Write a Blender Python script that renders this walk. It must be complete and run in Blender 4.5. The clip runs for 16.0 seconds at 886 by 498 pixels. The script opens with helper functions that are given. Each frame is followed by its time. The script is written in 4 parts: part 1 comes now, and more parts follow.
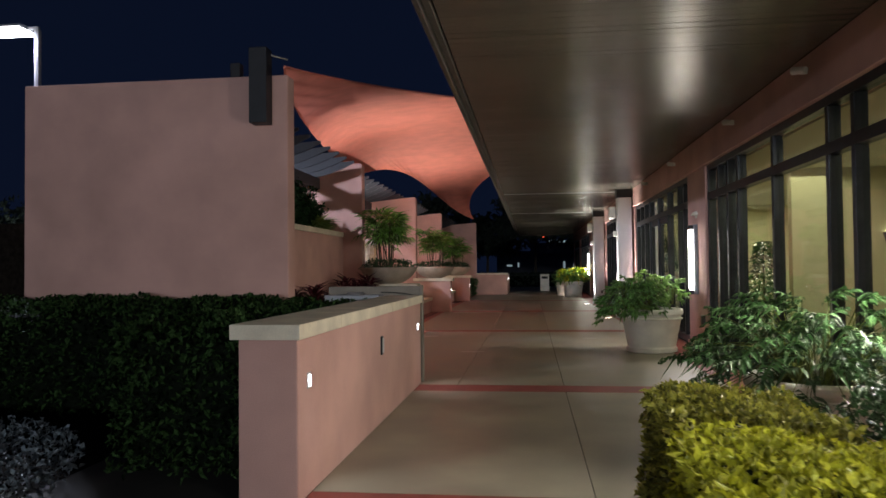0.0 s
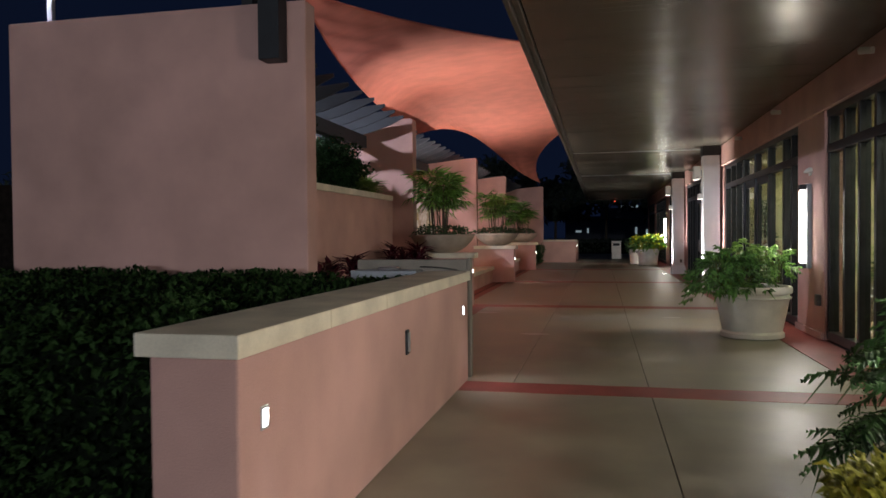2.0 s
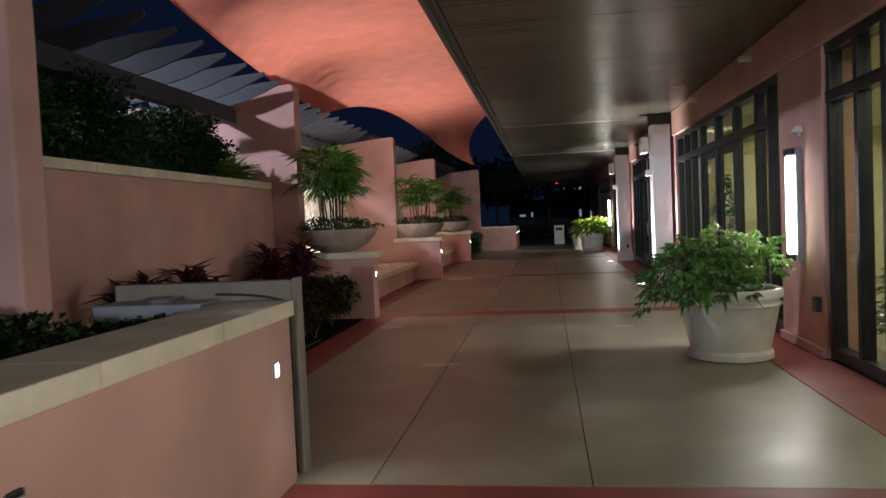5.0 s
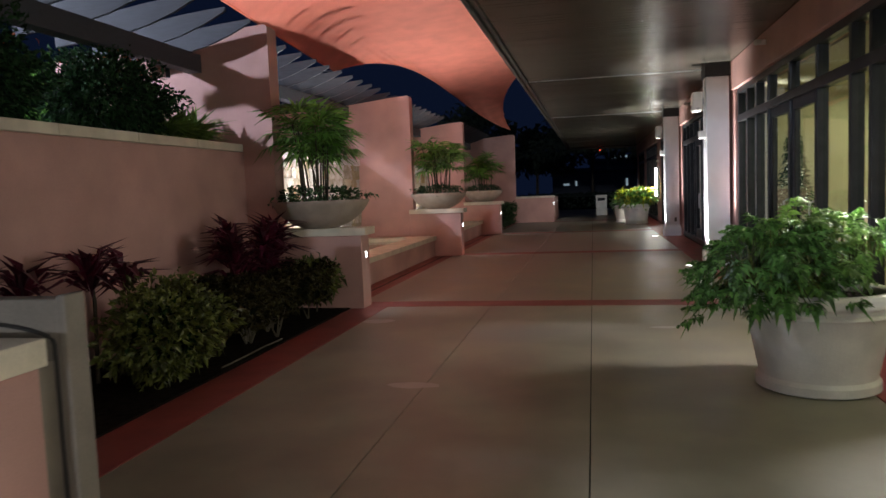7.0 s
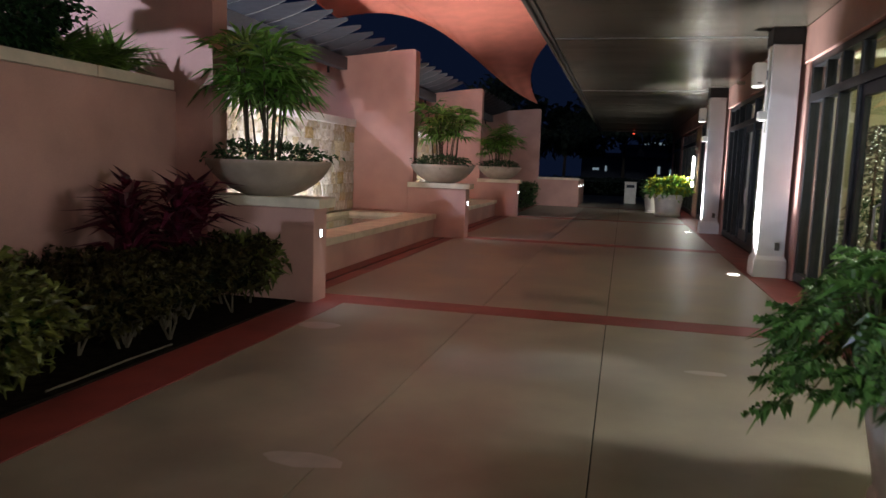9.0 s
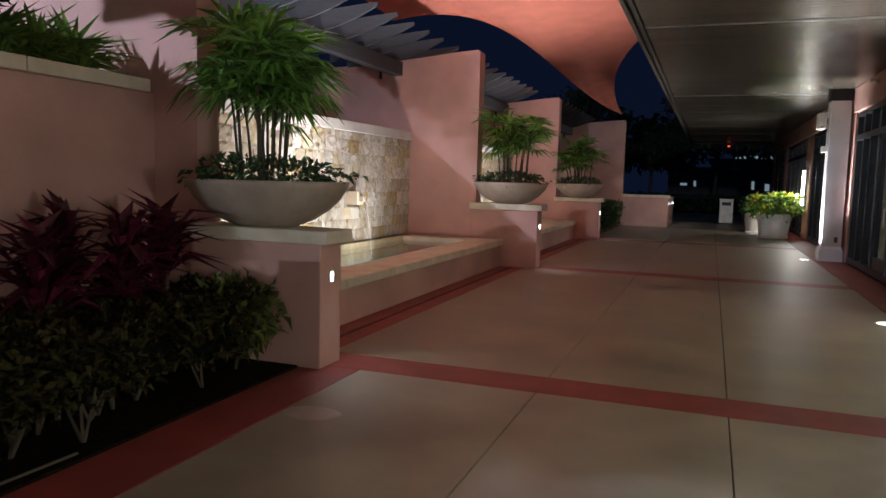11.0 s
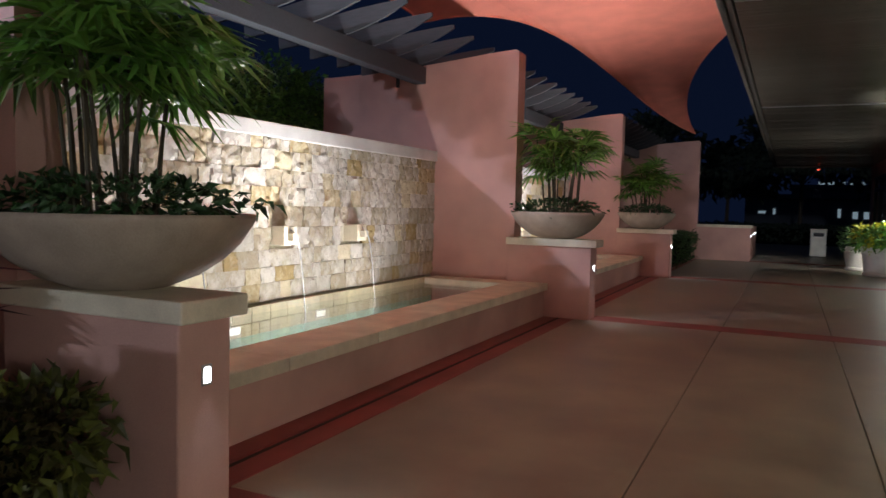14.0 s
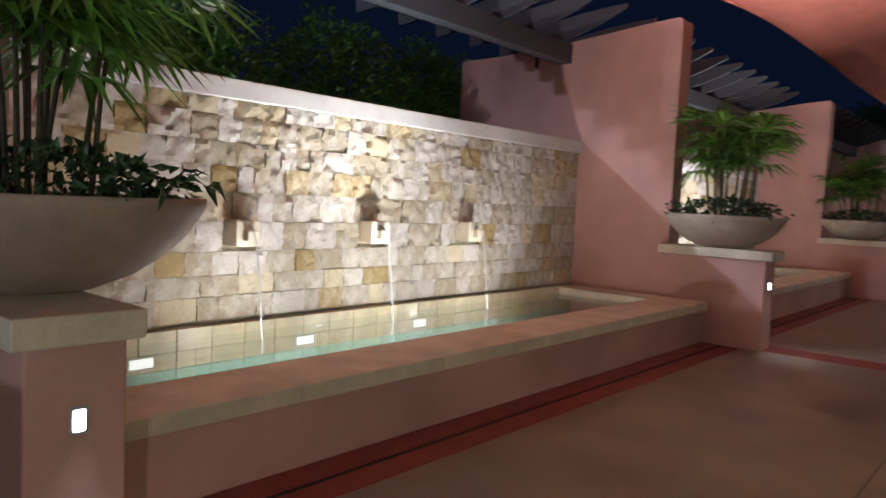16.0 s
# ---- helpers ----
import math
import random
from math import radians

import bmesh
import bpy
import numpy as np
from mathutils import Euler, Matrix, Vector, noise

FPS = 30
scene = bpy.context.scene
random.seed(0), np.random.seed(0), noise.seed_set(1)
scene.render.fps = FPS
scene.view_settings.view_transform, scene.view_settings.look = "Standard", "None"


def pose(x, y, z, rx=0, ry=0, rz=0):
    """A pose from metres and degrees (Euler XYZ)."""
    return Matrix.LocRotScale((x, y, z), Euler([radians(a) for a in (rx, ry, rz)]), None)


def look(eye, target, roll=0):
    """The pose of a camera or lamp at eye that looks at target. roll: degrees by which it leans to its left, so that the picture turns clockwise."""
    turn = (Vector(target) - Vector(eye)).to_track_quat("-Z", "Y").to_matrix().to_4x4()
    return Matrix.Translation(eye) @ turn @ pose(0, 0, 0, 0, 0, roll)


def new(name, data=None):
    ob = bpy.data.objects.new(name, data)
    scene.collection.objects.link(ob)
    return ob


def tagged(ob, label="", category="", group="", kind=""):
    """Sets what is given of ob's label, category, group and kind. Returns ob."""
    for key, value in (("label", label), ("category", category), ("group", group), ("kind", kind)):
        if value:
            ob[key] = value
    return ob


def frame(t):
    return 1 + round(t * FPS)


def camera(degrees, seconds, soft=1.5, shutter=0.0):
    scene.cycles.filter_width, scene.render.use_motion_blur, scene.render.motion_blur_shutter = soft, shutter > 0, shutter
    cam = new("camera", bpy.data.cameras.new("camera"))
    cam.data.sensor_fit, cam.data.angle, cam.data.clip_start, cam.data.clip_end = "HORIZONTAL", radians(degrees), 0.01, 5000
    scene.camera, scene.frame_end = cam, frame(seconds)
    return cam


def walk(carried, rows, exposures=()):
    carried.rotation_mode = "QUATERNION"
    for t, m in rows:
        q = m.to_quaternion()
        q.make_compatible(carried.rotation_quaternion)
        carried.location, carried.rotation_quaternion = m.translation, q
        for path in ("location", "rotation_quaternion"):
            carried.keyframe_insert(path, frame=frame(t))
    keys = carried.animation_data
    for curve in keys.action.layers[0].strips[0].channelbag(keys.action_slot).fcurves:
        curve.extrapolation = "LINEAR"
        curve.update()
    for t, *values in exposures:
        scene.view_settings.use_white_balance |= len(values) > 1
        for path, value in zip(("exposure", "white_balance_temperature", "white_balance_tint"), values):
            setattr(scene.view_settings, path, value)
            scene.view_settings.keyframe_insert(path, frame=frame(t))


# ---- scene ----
cam = camera(63.1, 16.0, shutter=0.5)
METRES, EYE, TILT, LEAN, TURN = 16.0, 1.5, 0.0, 0.0, 6.9
ROWS = [
    (0.0, 0.0, 0.0, 0.0, 0.02, 1.51, 0.6),
    (0.5, -0.0011, 0.0288, -0.0003, 0.14, 0.99, 0.79),
    (1.0, 0.0022, 0.0564, -0.0001, -0.41, -0.13, 0.93),
    (1.5, 0.0084, 0.0844, 0.0017, 2.38, -0.77, 0.82),
    (2.0, 0.0097, 0.1151, 0.0025, 5.38, -1.18, 0.52),
    (2.5, 0.0149, 0.1464, 0.0024, 3.86, -0.95, 0.68),
    (3.0, 0.0236, 0.1772, 0.0047, 2.49, -0.86, 1.3),
    (3.5, 0.027, 0.2093, 0.0043, -0.23, -1.95, 1.58),
    (6.0, 0.0669, 0.3747, 0.008, 2.2, -2.62, 3.22),
    (6.5, 0.0747, 0.4082, 0.0054, 2.49, -3.88, 3.38),
    (7.0, 0.0822, 0.4435, 0.0063, 4.81, -4.62, 2.3),
    (7.5, 0.0862, 0.4789, 0.0057, 3.83, -4.98, 0.1),
    (8.0, 0.0944, 0.5143, 0.0056, 5.56, -4.35, -1.14),
    (8.5, 0.0968, 0.5527, 0.0042, 6.22, -5.26, -1.69),
    (9.0, 0.1015, 0.5906, 0.0027, 7.06, -6.64, -1.98),
    (9.5, 0.1039, 0.6292, 0.005, 9.37, -6.21, -1.84),
    (10.0, 0.1027, 0.664, 0.0048, 11.06, -6.18, -1.63),
    (12.5, 0.0968, 0.8062, 0.0054, 15.06, -3.78, -1.78),
    (13.0, 0.0965, 0.8351, 0.0042, 14.78, -3.35, -1.66),
    (13.5, 0.0985, 0.862, 0.006, 16.49, -3.38, -1.33),
    (14.0, 0.0959, 0.8884, 0.0064, 18.71, -3.42, -1.33),
    (14.5, 0.0987, 0.9159, 0.0049, 21.76, -3.64, -1.59),
    (15.0, 0.103, 0.9418, 0.0056, 24.78, -4.38, -1.98),
    (15.5, 0.1053, 0.9666, 0.0051, 27.89, -4.14, -2.4),
    (16.0, 0.1085, 0.987, 0.0046, 33.88, -3.87, -2.65),
]
walk(cam, [(t, pose(0, 0, EYE, TILT, LEAN, TURN) @ pose(METRES * x, METRES * y, METRES * z, 90 + pitch, roll, yaw)) for t, x, y, z, yaw, pitch, roll in ROWS],
     [(0.0, 0.0, 6600, 10), (3.5, 0.0, 6550, 10), (7.0, 0.0, 6300, 10), (13.0, 0.0, 6250, 10), (15.0, -0.15, 6100, 10), (16.0, -0.1, 6100, 10)])

# ---- world and light ----
def light(name, kind, m, energy, color, size=0.1, size_y=None, spot=60, blend=0.5):
    d = bpy.data.lights.new(name, kind)
    d.energy, d.color = energy, color
    if kind == "AREA":
        d.size = size
        if size_y:
            d.shape, d.size_y = "RECTANGLE", size_y
    else:
        d.shadow_soft_size = size
    if kind == "SPOT":
        d.spot_size, d.spot_blend = radians(spot), blend
    ob = new(name, d)
    ob.matrix_world = m
    return ob


world = bpy.data.worlds.new("night")
scene.world = world
world.use_nodes = True
wn, wl = world.node_tree.nodes, world.node_tree.links
bg = wn["Background"]
geo, sep, ramp = wn.new("ShaderNodeTexCoord"), wn.new("ShaderNodeSeparateXYZ"), wn.new("ShaderNodeValToRGB")
wl.new(geo.outputs["Generated"], sep.inputs[0])
wl.new(sep.outputs["Z"], ramp.inputs[0])
wl.new(ramp.outputs[0], bg.inputs[0])
ramp.color_ramp.elements[0].color = (0.003, 0.0055, 0.016, 1)
ramp.color_ramp.elements[1].color = (0.0022, 0.0042, 0.013, 1)
bg.inputs[1].default_value = 1.0

COOL, MAUVE = (0.86, 0.93, 1.0), (0.74, 0.80, 1.0)
POOL_WASH, POOL_BEAM = 132, 980
# wall lamps on the pilasters; the first two are unseen, added by bay spacing
for k, y in enumerate((-2.75, 5.3, 13.55, 36.9)):
    light("lamp_light", "AREA", look((2.80, y, 1.6), (1.3, y, 1.25)), (60, 100, 62, 120)[k], (1.0, 0.95, 0.87), 0.1, 1.1)
# lights set in the paving at the columns
for y in (21.5, 29.55):
    light("paving_light", "SPOT", look((2.24, y, 0.03), (2.62, y + 0.06, 2.4)), 1400, (1.0, 0.97, 0.95), 0.04, spot=66, blend=0.8)
# lamps on the floor of the two fountain pools: they wash the stone, the fins and the sail above
for y0 in (17.2, 24.9):
    for k in range(3):
        y = y0 + 2.05 + k * 1.47
        light("pool_light", "SPOT", look((-4.4, y, 0.15), (-4.5, y, 2.4)), POOL_WASH, (1.0, 0.96, 0.97), 0.12, spot=160, blend=1.0)
        light("pool_light", "POINT", pose(-4.4, y, 0.2), 13, (1.0, 0.95, 0.9), 0.05)
    light("pool_light", "SPOT", look((-4.4, y0 + 3.52, 0.15), (-3.6, y0 + 2.9, 5.5)), POOL_BEAM, (1.0, 0.97, 0.92), 0.05, spot=102, blend=1.0)
# the car park's lamps: one in view, two unseen ones added behind the start
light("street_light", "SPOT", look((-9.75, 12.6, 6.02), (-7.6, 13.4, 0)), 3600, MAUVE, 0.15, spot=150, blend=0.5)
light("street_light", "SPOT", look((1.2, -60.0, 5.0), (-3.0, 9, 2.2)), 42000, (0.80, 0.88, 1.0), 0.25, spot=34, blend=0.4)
# second unseen lamp, added to brighten the front of the big pot
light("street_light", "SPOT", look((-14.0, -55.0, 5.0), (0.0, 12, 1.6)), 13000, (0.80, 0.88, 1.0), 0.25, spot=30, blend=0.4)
# unseen canopy downlight near the start, added to brighten hedge and floor
light("fill_downlight", "SPOT", look((1.7, 1.3, 3.7), (1.6, 2.2, 0)), 330, (1.0, 0.95, 0.86), 0.08, spot=110, blend=0.8)
# rooms behind the glass
light("room_light", "AREA", look((4.5, 10.0, 3.05), (4.5, 10.0, 0)), 106, (1.0, 0.93, 0.66), 1.8, 7)
light("room_light", "AREA", look((5.4, 33.0, 3.05), (5.4, 33.0, 0)), 50, (1.0, 0.93, 0.62), 2.6, 16)
light("room_light", "AREA", look((5.4, 18.0, 3.05), (5.4, 18.0, 0)), 150, (1.0, 0.93, 0.62), 2.6, 6)


# ---- materials ----
def material(name, color, rough=0.6, metal=0.0, spread=0.12, scale=6.0, bump=0.0, bump_scale=60.0, color2=None, island=0.0, per_object=0.0, stretch=(1, 1, 1), coat=0.0, sheen=0.0, trans=0.0, rough_spread=0.0):
    m = bpy.data.materials.new(name)
    m.use_nodes = True
    n, l = m.node_tree.nodes, m.node_tree.links
    b = n["Principled BSDF"]
    b.inputs["Roughness"].default_value, b.inputs["Metallic"].default_value = rough, metal
    b.inputs["Coat Weight"].default_value = coat
    tc, mp = n.new("ShaderNodeTexCoord"), n.new("ShaderNodeMapping")
    l.new(tc.outputs["Object"], mp.inputs[0])
    mp.inputs["Scale"].default_value = stretch
    big, fine = n.new("ShaderNodeTexNoise"), n.new("ShaderNodeTexNoise")
    big.inputs["Scale"].default_value, big.inputs["Detail"].default_value = scale, 6
    fine.inputs["Scale"].default_value, fine.inputs["Detail"].default_value = bump_scale, 4
    l.new(mp.outputs[0], big.inputs[0]), l.new(mp.outputs[0], fine.inputs[0])
    r = n.new("ShaderNodeValToRGB")
    lo = tuple(c * (1 - spread) for c in color)
    hi = color2 or tuple(min(1, c * (1 + spread)) for c in color)
    r.color_ramp.elements[0].color, r.color_ramp.elements[1].color = (*lo, 1), (*hi, 1)
    r.color_ramp.elements[0].position, r.color_ramp.elements[1].position = 0.3, 0.7
    mix = n.new("ShaderNodeMath")
    mix.operation = "MULTIPLY_ADD"
    l.new(fine.outputs[0], mix.inputs[0])
    mix.inputs[1].default_value = 0.35
    sub = n.new("ShaderNodeMath")
    sub.operation = "SUBTRACT"
    l.new(big.outputs[0], sub.inputs[0])
    sub.inputs[1].default_value = 0.175
    l.new(sub.outputs[0], mix.inputs[2])
    fac = mix.outputs[0]
    if island or per_object:
        src = n.new("ShaderNodeNewGeometry").outputs["Random Per Island"] if island else n.new("ShaderNodeObjectInfo").outputs["Random"]
        ma = n.new("ShaderNodeMath")
        ma.operation = "MULTIPLY_ADD"
        l.new(src, ma.inputs[0])
        ma.inputs[1].default_value = island or per_object
        s2 = n.new("ShaderNodeMath")
        s2.operation = "SUBTRACT"
        l.new(fac, s2.inputs[0])
        s2.inputs[1].default_value = (island or per_object) / 2
        l.new(s2.outputs[0], ma.inputs[2])
        fac = ma.outputs[0]
    l.new(fac, r.inputs[0])
    l.new(r.outputs[0], b.inputs["Base Color"])
    if rough_spread:
        rr = n.new("ShaderNodeMapRange")
        l.new(big.outputs[0], rr.inputs[0])
        rr.inputs[1].default_value, rr.inputs[2].default_value = 0.3, 0.7
        rr.inputs[3].default_value, rr.inputs[4].default_value = rough - rough_spread, rough + rough_spread
        l.new(rr.outputs[0], b.inputs["Roughness"])
    if bump:
        bp = n.new("ShaderNodeBump")
        bp.inputs["Strength"].default_value, bp.inputs["Distance"].default_value = bump, 0.01
        l.new(fine.outputs[0], bp.inputs["Height"])
        l.new(bp.outputs[0], b.inputs["Normal"])
    if trans:
        t = n.new("ShaderNodeBsdfTranslucent")
        l.new(r.outputs[0], t.inputs[0])
        ms = n.new("ShaderNodeMixShader")
        ms.inputs[0].default_value = trans
        l.new(b.outputs[0], ms.inputs[1]), l.new(t.outputs[0], ms.inputs[2])
        l.new(ms.outputs[0], n["Material Output"].inputs[0])
    return m


def glow(name, color, strength):
    m = bpy.data.materials.new(name)
    m.use_nodes = True
    b = m.node_tree.nodes["Principled BSDF"]
    b.inputs["Base Color"].default_value = (*color, 1)
    b.inputs["Emission Color"].default_value, b.inputs["Emission Strength"].default_value = (*color, 1), strength
    return m


def glass(name, color=(1, 1, 1), rough=0.0, ior=1.45, thin=True):
    m = bpy.data.materials.new(name)
    m.use_nodes = True
    n, l = m.node_tree.nodes, m.node_tree.links
    if thin:
        tr, gl, ms, fr, pw, ad = n.new("ShaderNodeBsdfTransparent"), n.new("ShaderNodeBsdfGlossy"), n.new("ShaderNodeMixShader"), n.new("ShaderNodeLayerWeight"), n.new("ShaderNodeMath"), n.new("ShaderNodeMath")
        tr.inputs[0].default_value = (*color, 1)
        gl.inputs["Roughness"].default_value = rough
        pw.operation, pw.inputs[1].default_value = "POWER", 5.0
        ad.operation, ad.inputs[1].default_value, ad.inputs[2].default_value = "MULTIPLY_ADD", 0.9, ((ior - 1) / (ior + 1)) ** 2
        fr.inputs[0].default_value = 0.5
        l.new(fr.outputs["Facing"], pw.inputs[0]), l.new(pw.outputs[0], ad.inputs[0]), l.new(ad.outputs[0], ms.inputs[0])
        l.new(tr.outputs[0], ms.inputs[1]), l.new(gl.outputs[0], ms.inputs[2])
        l.new(ms.outputs[0], n["Material Output"].inputs[0])
    else:
        b = n["Principled BSDF"]
        b.inputs["Base Color"].default_value, b.inputs["Roughness"].default_value = (*color, 1), rough
        b.inputs["Transmission Weight"].default_value, b.inputs["IOR"].default_value = 1.0, ior
    return m


STUCCO = material("pink_stucco", (0.55, 0.325, 0.28), 0.85, spread=0.17, scale=1.1, bump=0.35, bump_scale=140)
COPING = material("cream_cast_stone", (0.68, 0.615, 0.48), 0.75, spread=0.16, scale=3.5, bump=0.3, bump_scale=90)
CONCRETE = material("sealed_concrete", (0.265, 0.24, 0.18), 0.42, spread=0.3, scale=1.3, bump=0.07, bump_scale=180, rough_spread=0.09)
# paler concrete colour, painted where pools of light lie
LIT_PATCH = material("painted_light_patch", (0.37, 0.335, 0.31), 0.3, spread=0.15, scale=5, bump=0.05, bump_scale=150)
RED = material("red_concrete", (0.23, 0.045, 0.036), 0.5, spread=0.2, scale=3, bump=0.08, bump_scale=160)
DARK_JOINT = material("dark_joint", (0.03, 0.028, 0.025), 0.8)
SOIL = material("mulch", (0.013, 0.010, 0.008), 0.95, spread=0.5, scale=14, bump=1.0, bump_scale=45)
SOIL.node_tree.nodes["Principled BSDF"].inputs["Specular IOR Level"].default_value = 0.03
SOFFIT = material("bronze_soffit_boards", (0.21, 0.19, 0.15), 0.26, metal=0.65, spread=0.2, scale=2.0, bump=0.12, bump_scale=35, stretch=(1, 14, 1), island=0.3)
FASCIA = material("bronze_fascia", (0.10, 0.09, 0.078), 0.45, metal=0.3, spread=0.15)
BRONZE = material("dark_bronze_frame", (0.028, 0.03, 0.035), 0.38, metal=0.4, spread=0.25)
BLACK = material("black_steel", (0.012, 0.012, 0.015), 0.5, metal=0.2, spread=0.3)
PERGOLA = material("grey_painted_timber", (0.042, 0.046, 0.054), 0.6, spread=0.15, scale=5, bump=0.15, stretch=(1, 9, 9))
SAIL = material("orange_shade_cloth", (0.78, 0.245, 0.175), 0.8, spread=0.08, scale=2.0, bump=0.15, bump_scale=300, trans=0.22)
WHITE = material("white_column_paint", (0.70, 0.70, 0.72), 0.6, spread=0.06, scale=2, bump=0.1, bump_scale=120)
PLASTIC = material("white_plastic", (0.72, 0.70, 0.64), 0.45, spread=0.05)
POT = material("cream_fibreglass_pot", (0.84, 0.81, 0.74), 0.6, spread=0.1, scale=4, bump=0.12, bump_scale=80)
BOWL = material("cast_stone_bowl", (0.37, 0.30, 0.235), 0.7, spread=0.16, scale=5, bump=0.25, bump_scale=90)
WHITECAP = material("pale_cast_stone", (0.56, 0.55, 0.525), 0.75, spread=0.1, scale=3.5, bump=0.2, bump_scale=90)
TAUPE = material("taupe_stone", (0.23, 0.20, 0.165), 0.75, spread=0.15, scale=4, bump=0.2, bump_scale=90)
METAL = material("brushed_steel", (0.55, 0.55, 0.57), 0.3, metal=0.9, spread=0.08)
GREYBOX = material("grey_painted_metal", (0.27, 0.28, 0.30), 0.5, metal=0.2, spread=0.12)
STONE = material("split_limestone", (0.46, 0.39, 0.27), 0.85, spread=0.22, scale=9, bump=1.0, bump_scale=30, color2=(0.55, 0.515, 0.46), per_object=0.5)
STONE_Y = material("ochre_limestone", (0.43, 0.315, 0.135), 0.85, spread=0.25, scale=12, bump=0.9, bump_scale=30, color2=(0.54, 0.47, 0.325), per_object=0.7)
MORTAR = material("mortar", (0.42, 0.38, 0.3), 0.9, spread=0.2, scale=12, bump=0.4)
TILE = material("pool_tile", (0.60, 0.55, 0.38), 0.35, spread=0.14, scale=7, bump=0.05)
TILE_BLUE = material("turquoise_tile", (0.28, 0.62, 0.56), 0.3, spread=0.12, scale=7, bump=0.05)
PLASTER = material("cream_plaster", (0.62, 0.58, 0.40), 0.8, spread=0.06, scale=1.5)
CARPET = material("interior_floor", (0.22, 0.18, 0.13), 0.6, spread=0.2, scale=3)
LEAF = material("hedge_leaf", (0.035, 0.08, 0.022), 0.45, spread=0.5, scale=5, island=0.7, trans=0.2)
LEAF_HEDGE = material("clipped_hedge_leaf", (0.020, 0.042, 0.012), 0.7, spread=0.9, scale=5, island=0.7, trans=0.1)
LEAF_HEDGE.node_tree.nodes["Principled BSDF"].inputs["Specular IOR Level"].default_value = 0.08
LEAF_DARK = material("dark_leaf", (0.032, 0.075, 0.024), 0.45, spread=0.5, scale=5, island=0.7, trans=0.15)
LEAF_YELLOW = material("golden_leaf", (0.44, 0.45, 0.035), 0.5, spread=0.4, scale=5, island=0.7, trans=0.25)
LEAF_OLIVE = material("olive_gold_leaf", (0.27, 0.265, 0.04), 0.5, spread=0.5, scale=5, island=0.8, trans=0.2)
LEAF_LIME = material("variegated_leaf", (0.105, 0.122, 0.025), 0.45, spread=0.5, scale=5, island=0.8, trans=0.2)
LEAF_BRIGHT = material("bright_leaf", (0.15, 0.26, 0.055), 0.4, spread=0.4, scale=5, island=0.6, trans=0.25)
LEAF_PALM = material("palm_leaf", (0.12, 0.27, 0.045), 0.35, spread=0.45, scale=5, island=0.7, trans=0.42)
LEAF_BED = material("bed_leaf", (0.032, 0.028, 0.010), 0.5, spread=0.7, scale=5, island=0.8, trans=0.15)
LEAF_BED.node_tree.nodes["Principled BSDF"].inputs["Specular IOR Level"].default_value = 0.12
LEAF_FERN = material("philodendron_leaf", (0.10, 0.215, 0.05), 0.38, spread=0.5, scale=5, island=0.8, trans=0.2)
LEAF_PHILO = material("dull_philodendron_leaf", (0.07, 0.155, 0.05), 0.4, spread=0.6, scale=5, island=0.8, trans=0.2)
LEAF_TUFT = material("young_leaf", (0.17, 0.33, 0.07), 0.35, spread=0.4, scale=5, island=0.7, trans=0.3)
LEAF_SHRUB = material("small_dark_leaf", (0.022, 0.055, 0.020), 0.6, spread=0.6, scale=5, island=0.8, trans=0.15)
LEAF_SHRUB.node_tree.nodes["Principled BSDF"].inputs["Specular IOR Level"].default_value = 0.12
LEAF_RED = material("red_leaf", (0.085, 0.009, 0.026), 0.4, spread=0.5, scale=6, island=0.8, trans=0.2)
LEAF_BLUE = material("silver_groundcover", (0.12, 0.145, 0.16), 0.5, spread=0.5, scale=8, island=0.8)
FLOWER = material("orange_petal", (0.6, 0.12, 0.02), 0.6, spread=0.2)
STEM_PALE = material("pale_stem", (0.085, 0.07, 0.048), 0.8, spread=0.3)
STEM = material("cane", (0.06, 0.05, 0.03), 0.7, spread=0.3)
BARK = material("bark", (0.09, 0.065, 0.045), 0.9, spread=0.3, bump=0.5)
FAR = material("night_trees", (0.02, 0.03, 0.018), 0.9, spread=0.4, scale=1.0, island=0.6)
FARWALL = material("far_wall", (0.10, 0.10, 0.11), 0.9)
LAMP = glow("lamp_tube", (1.0, 0.96, 0.9), 19.0)
STEPLAMP = glow("step_lamp", (0.93, 0.95, 1.0), 16.0)
PAVELAMP = glow("paving_lamp", (1.0, 0.95, 0.85), 8.0)
STREETLAMP = glow("street_lamp_lens", (0.95, 0.97, 1.0), 25.0)
POOLGLOW = glow("pool_glow_panel", (1.0, 0.98, 0.95), 1.6)
SCONCE = glow("sconce_lamp", (1.0, 0.95, 0.65), 5.0)
FAIRY = glow("fairy_lamp", (1.0, 0.97, 0.9), 2.5)
FARLAMP = glow("far_lamp", (0.7, 0.9, 1.0), 0.22)
FARRED = glow("far_red_lamp", (1.0, 0.1, 0.05), 1.5)
GLASS = glass("window_glass", (0.9, 0.95, 0.9), 0.0, 1.5)
WATER = glass("pool_water", (0.97, 0.99, 0.97), 0.0, 1.33)
JET = material("falling_water", (0.8, 0.82, 0.82), 0.15, spread=0.1, scale=30)
JET.node_tree.nodes["Principled BSDF"].inputs["Transmission Weight"].default_value = 0.55


# ---- builders ----
def mesh_object(name, bm, mat, smooth=False):
    me = bpy.data.meshes.new(name)
    bm.normal_update()
    bm.to_mesh(me)
    bm.free()
    me.materials.append(mat)
    if smooth:
        for p in me.polygons:
            p.use_smooth = True
    return new(name, me)


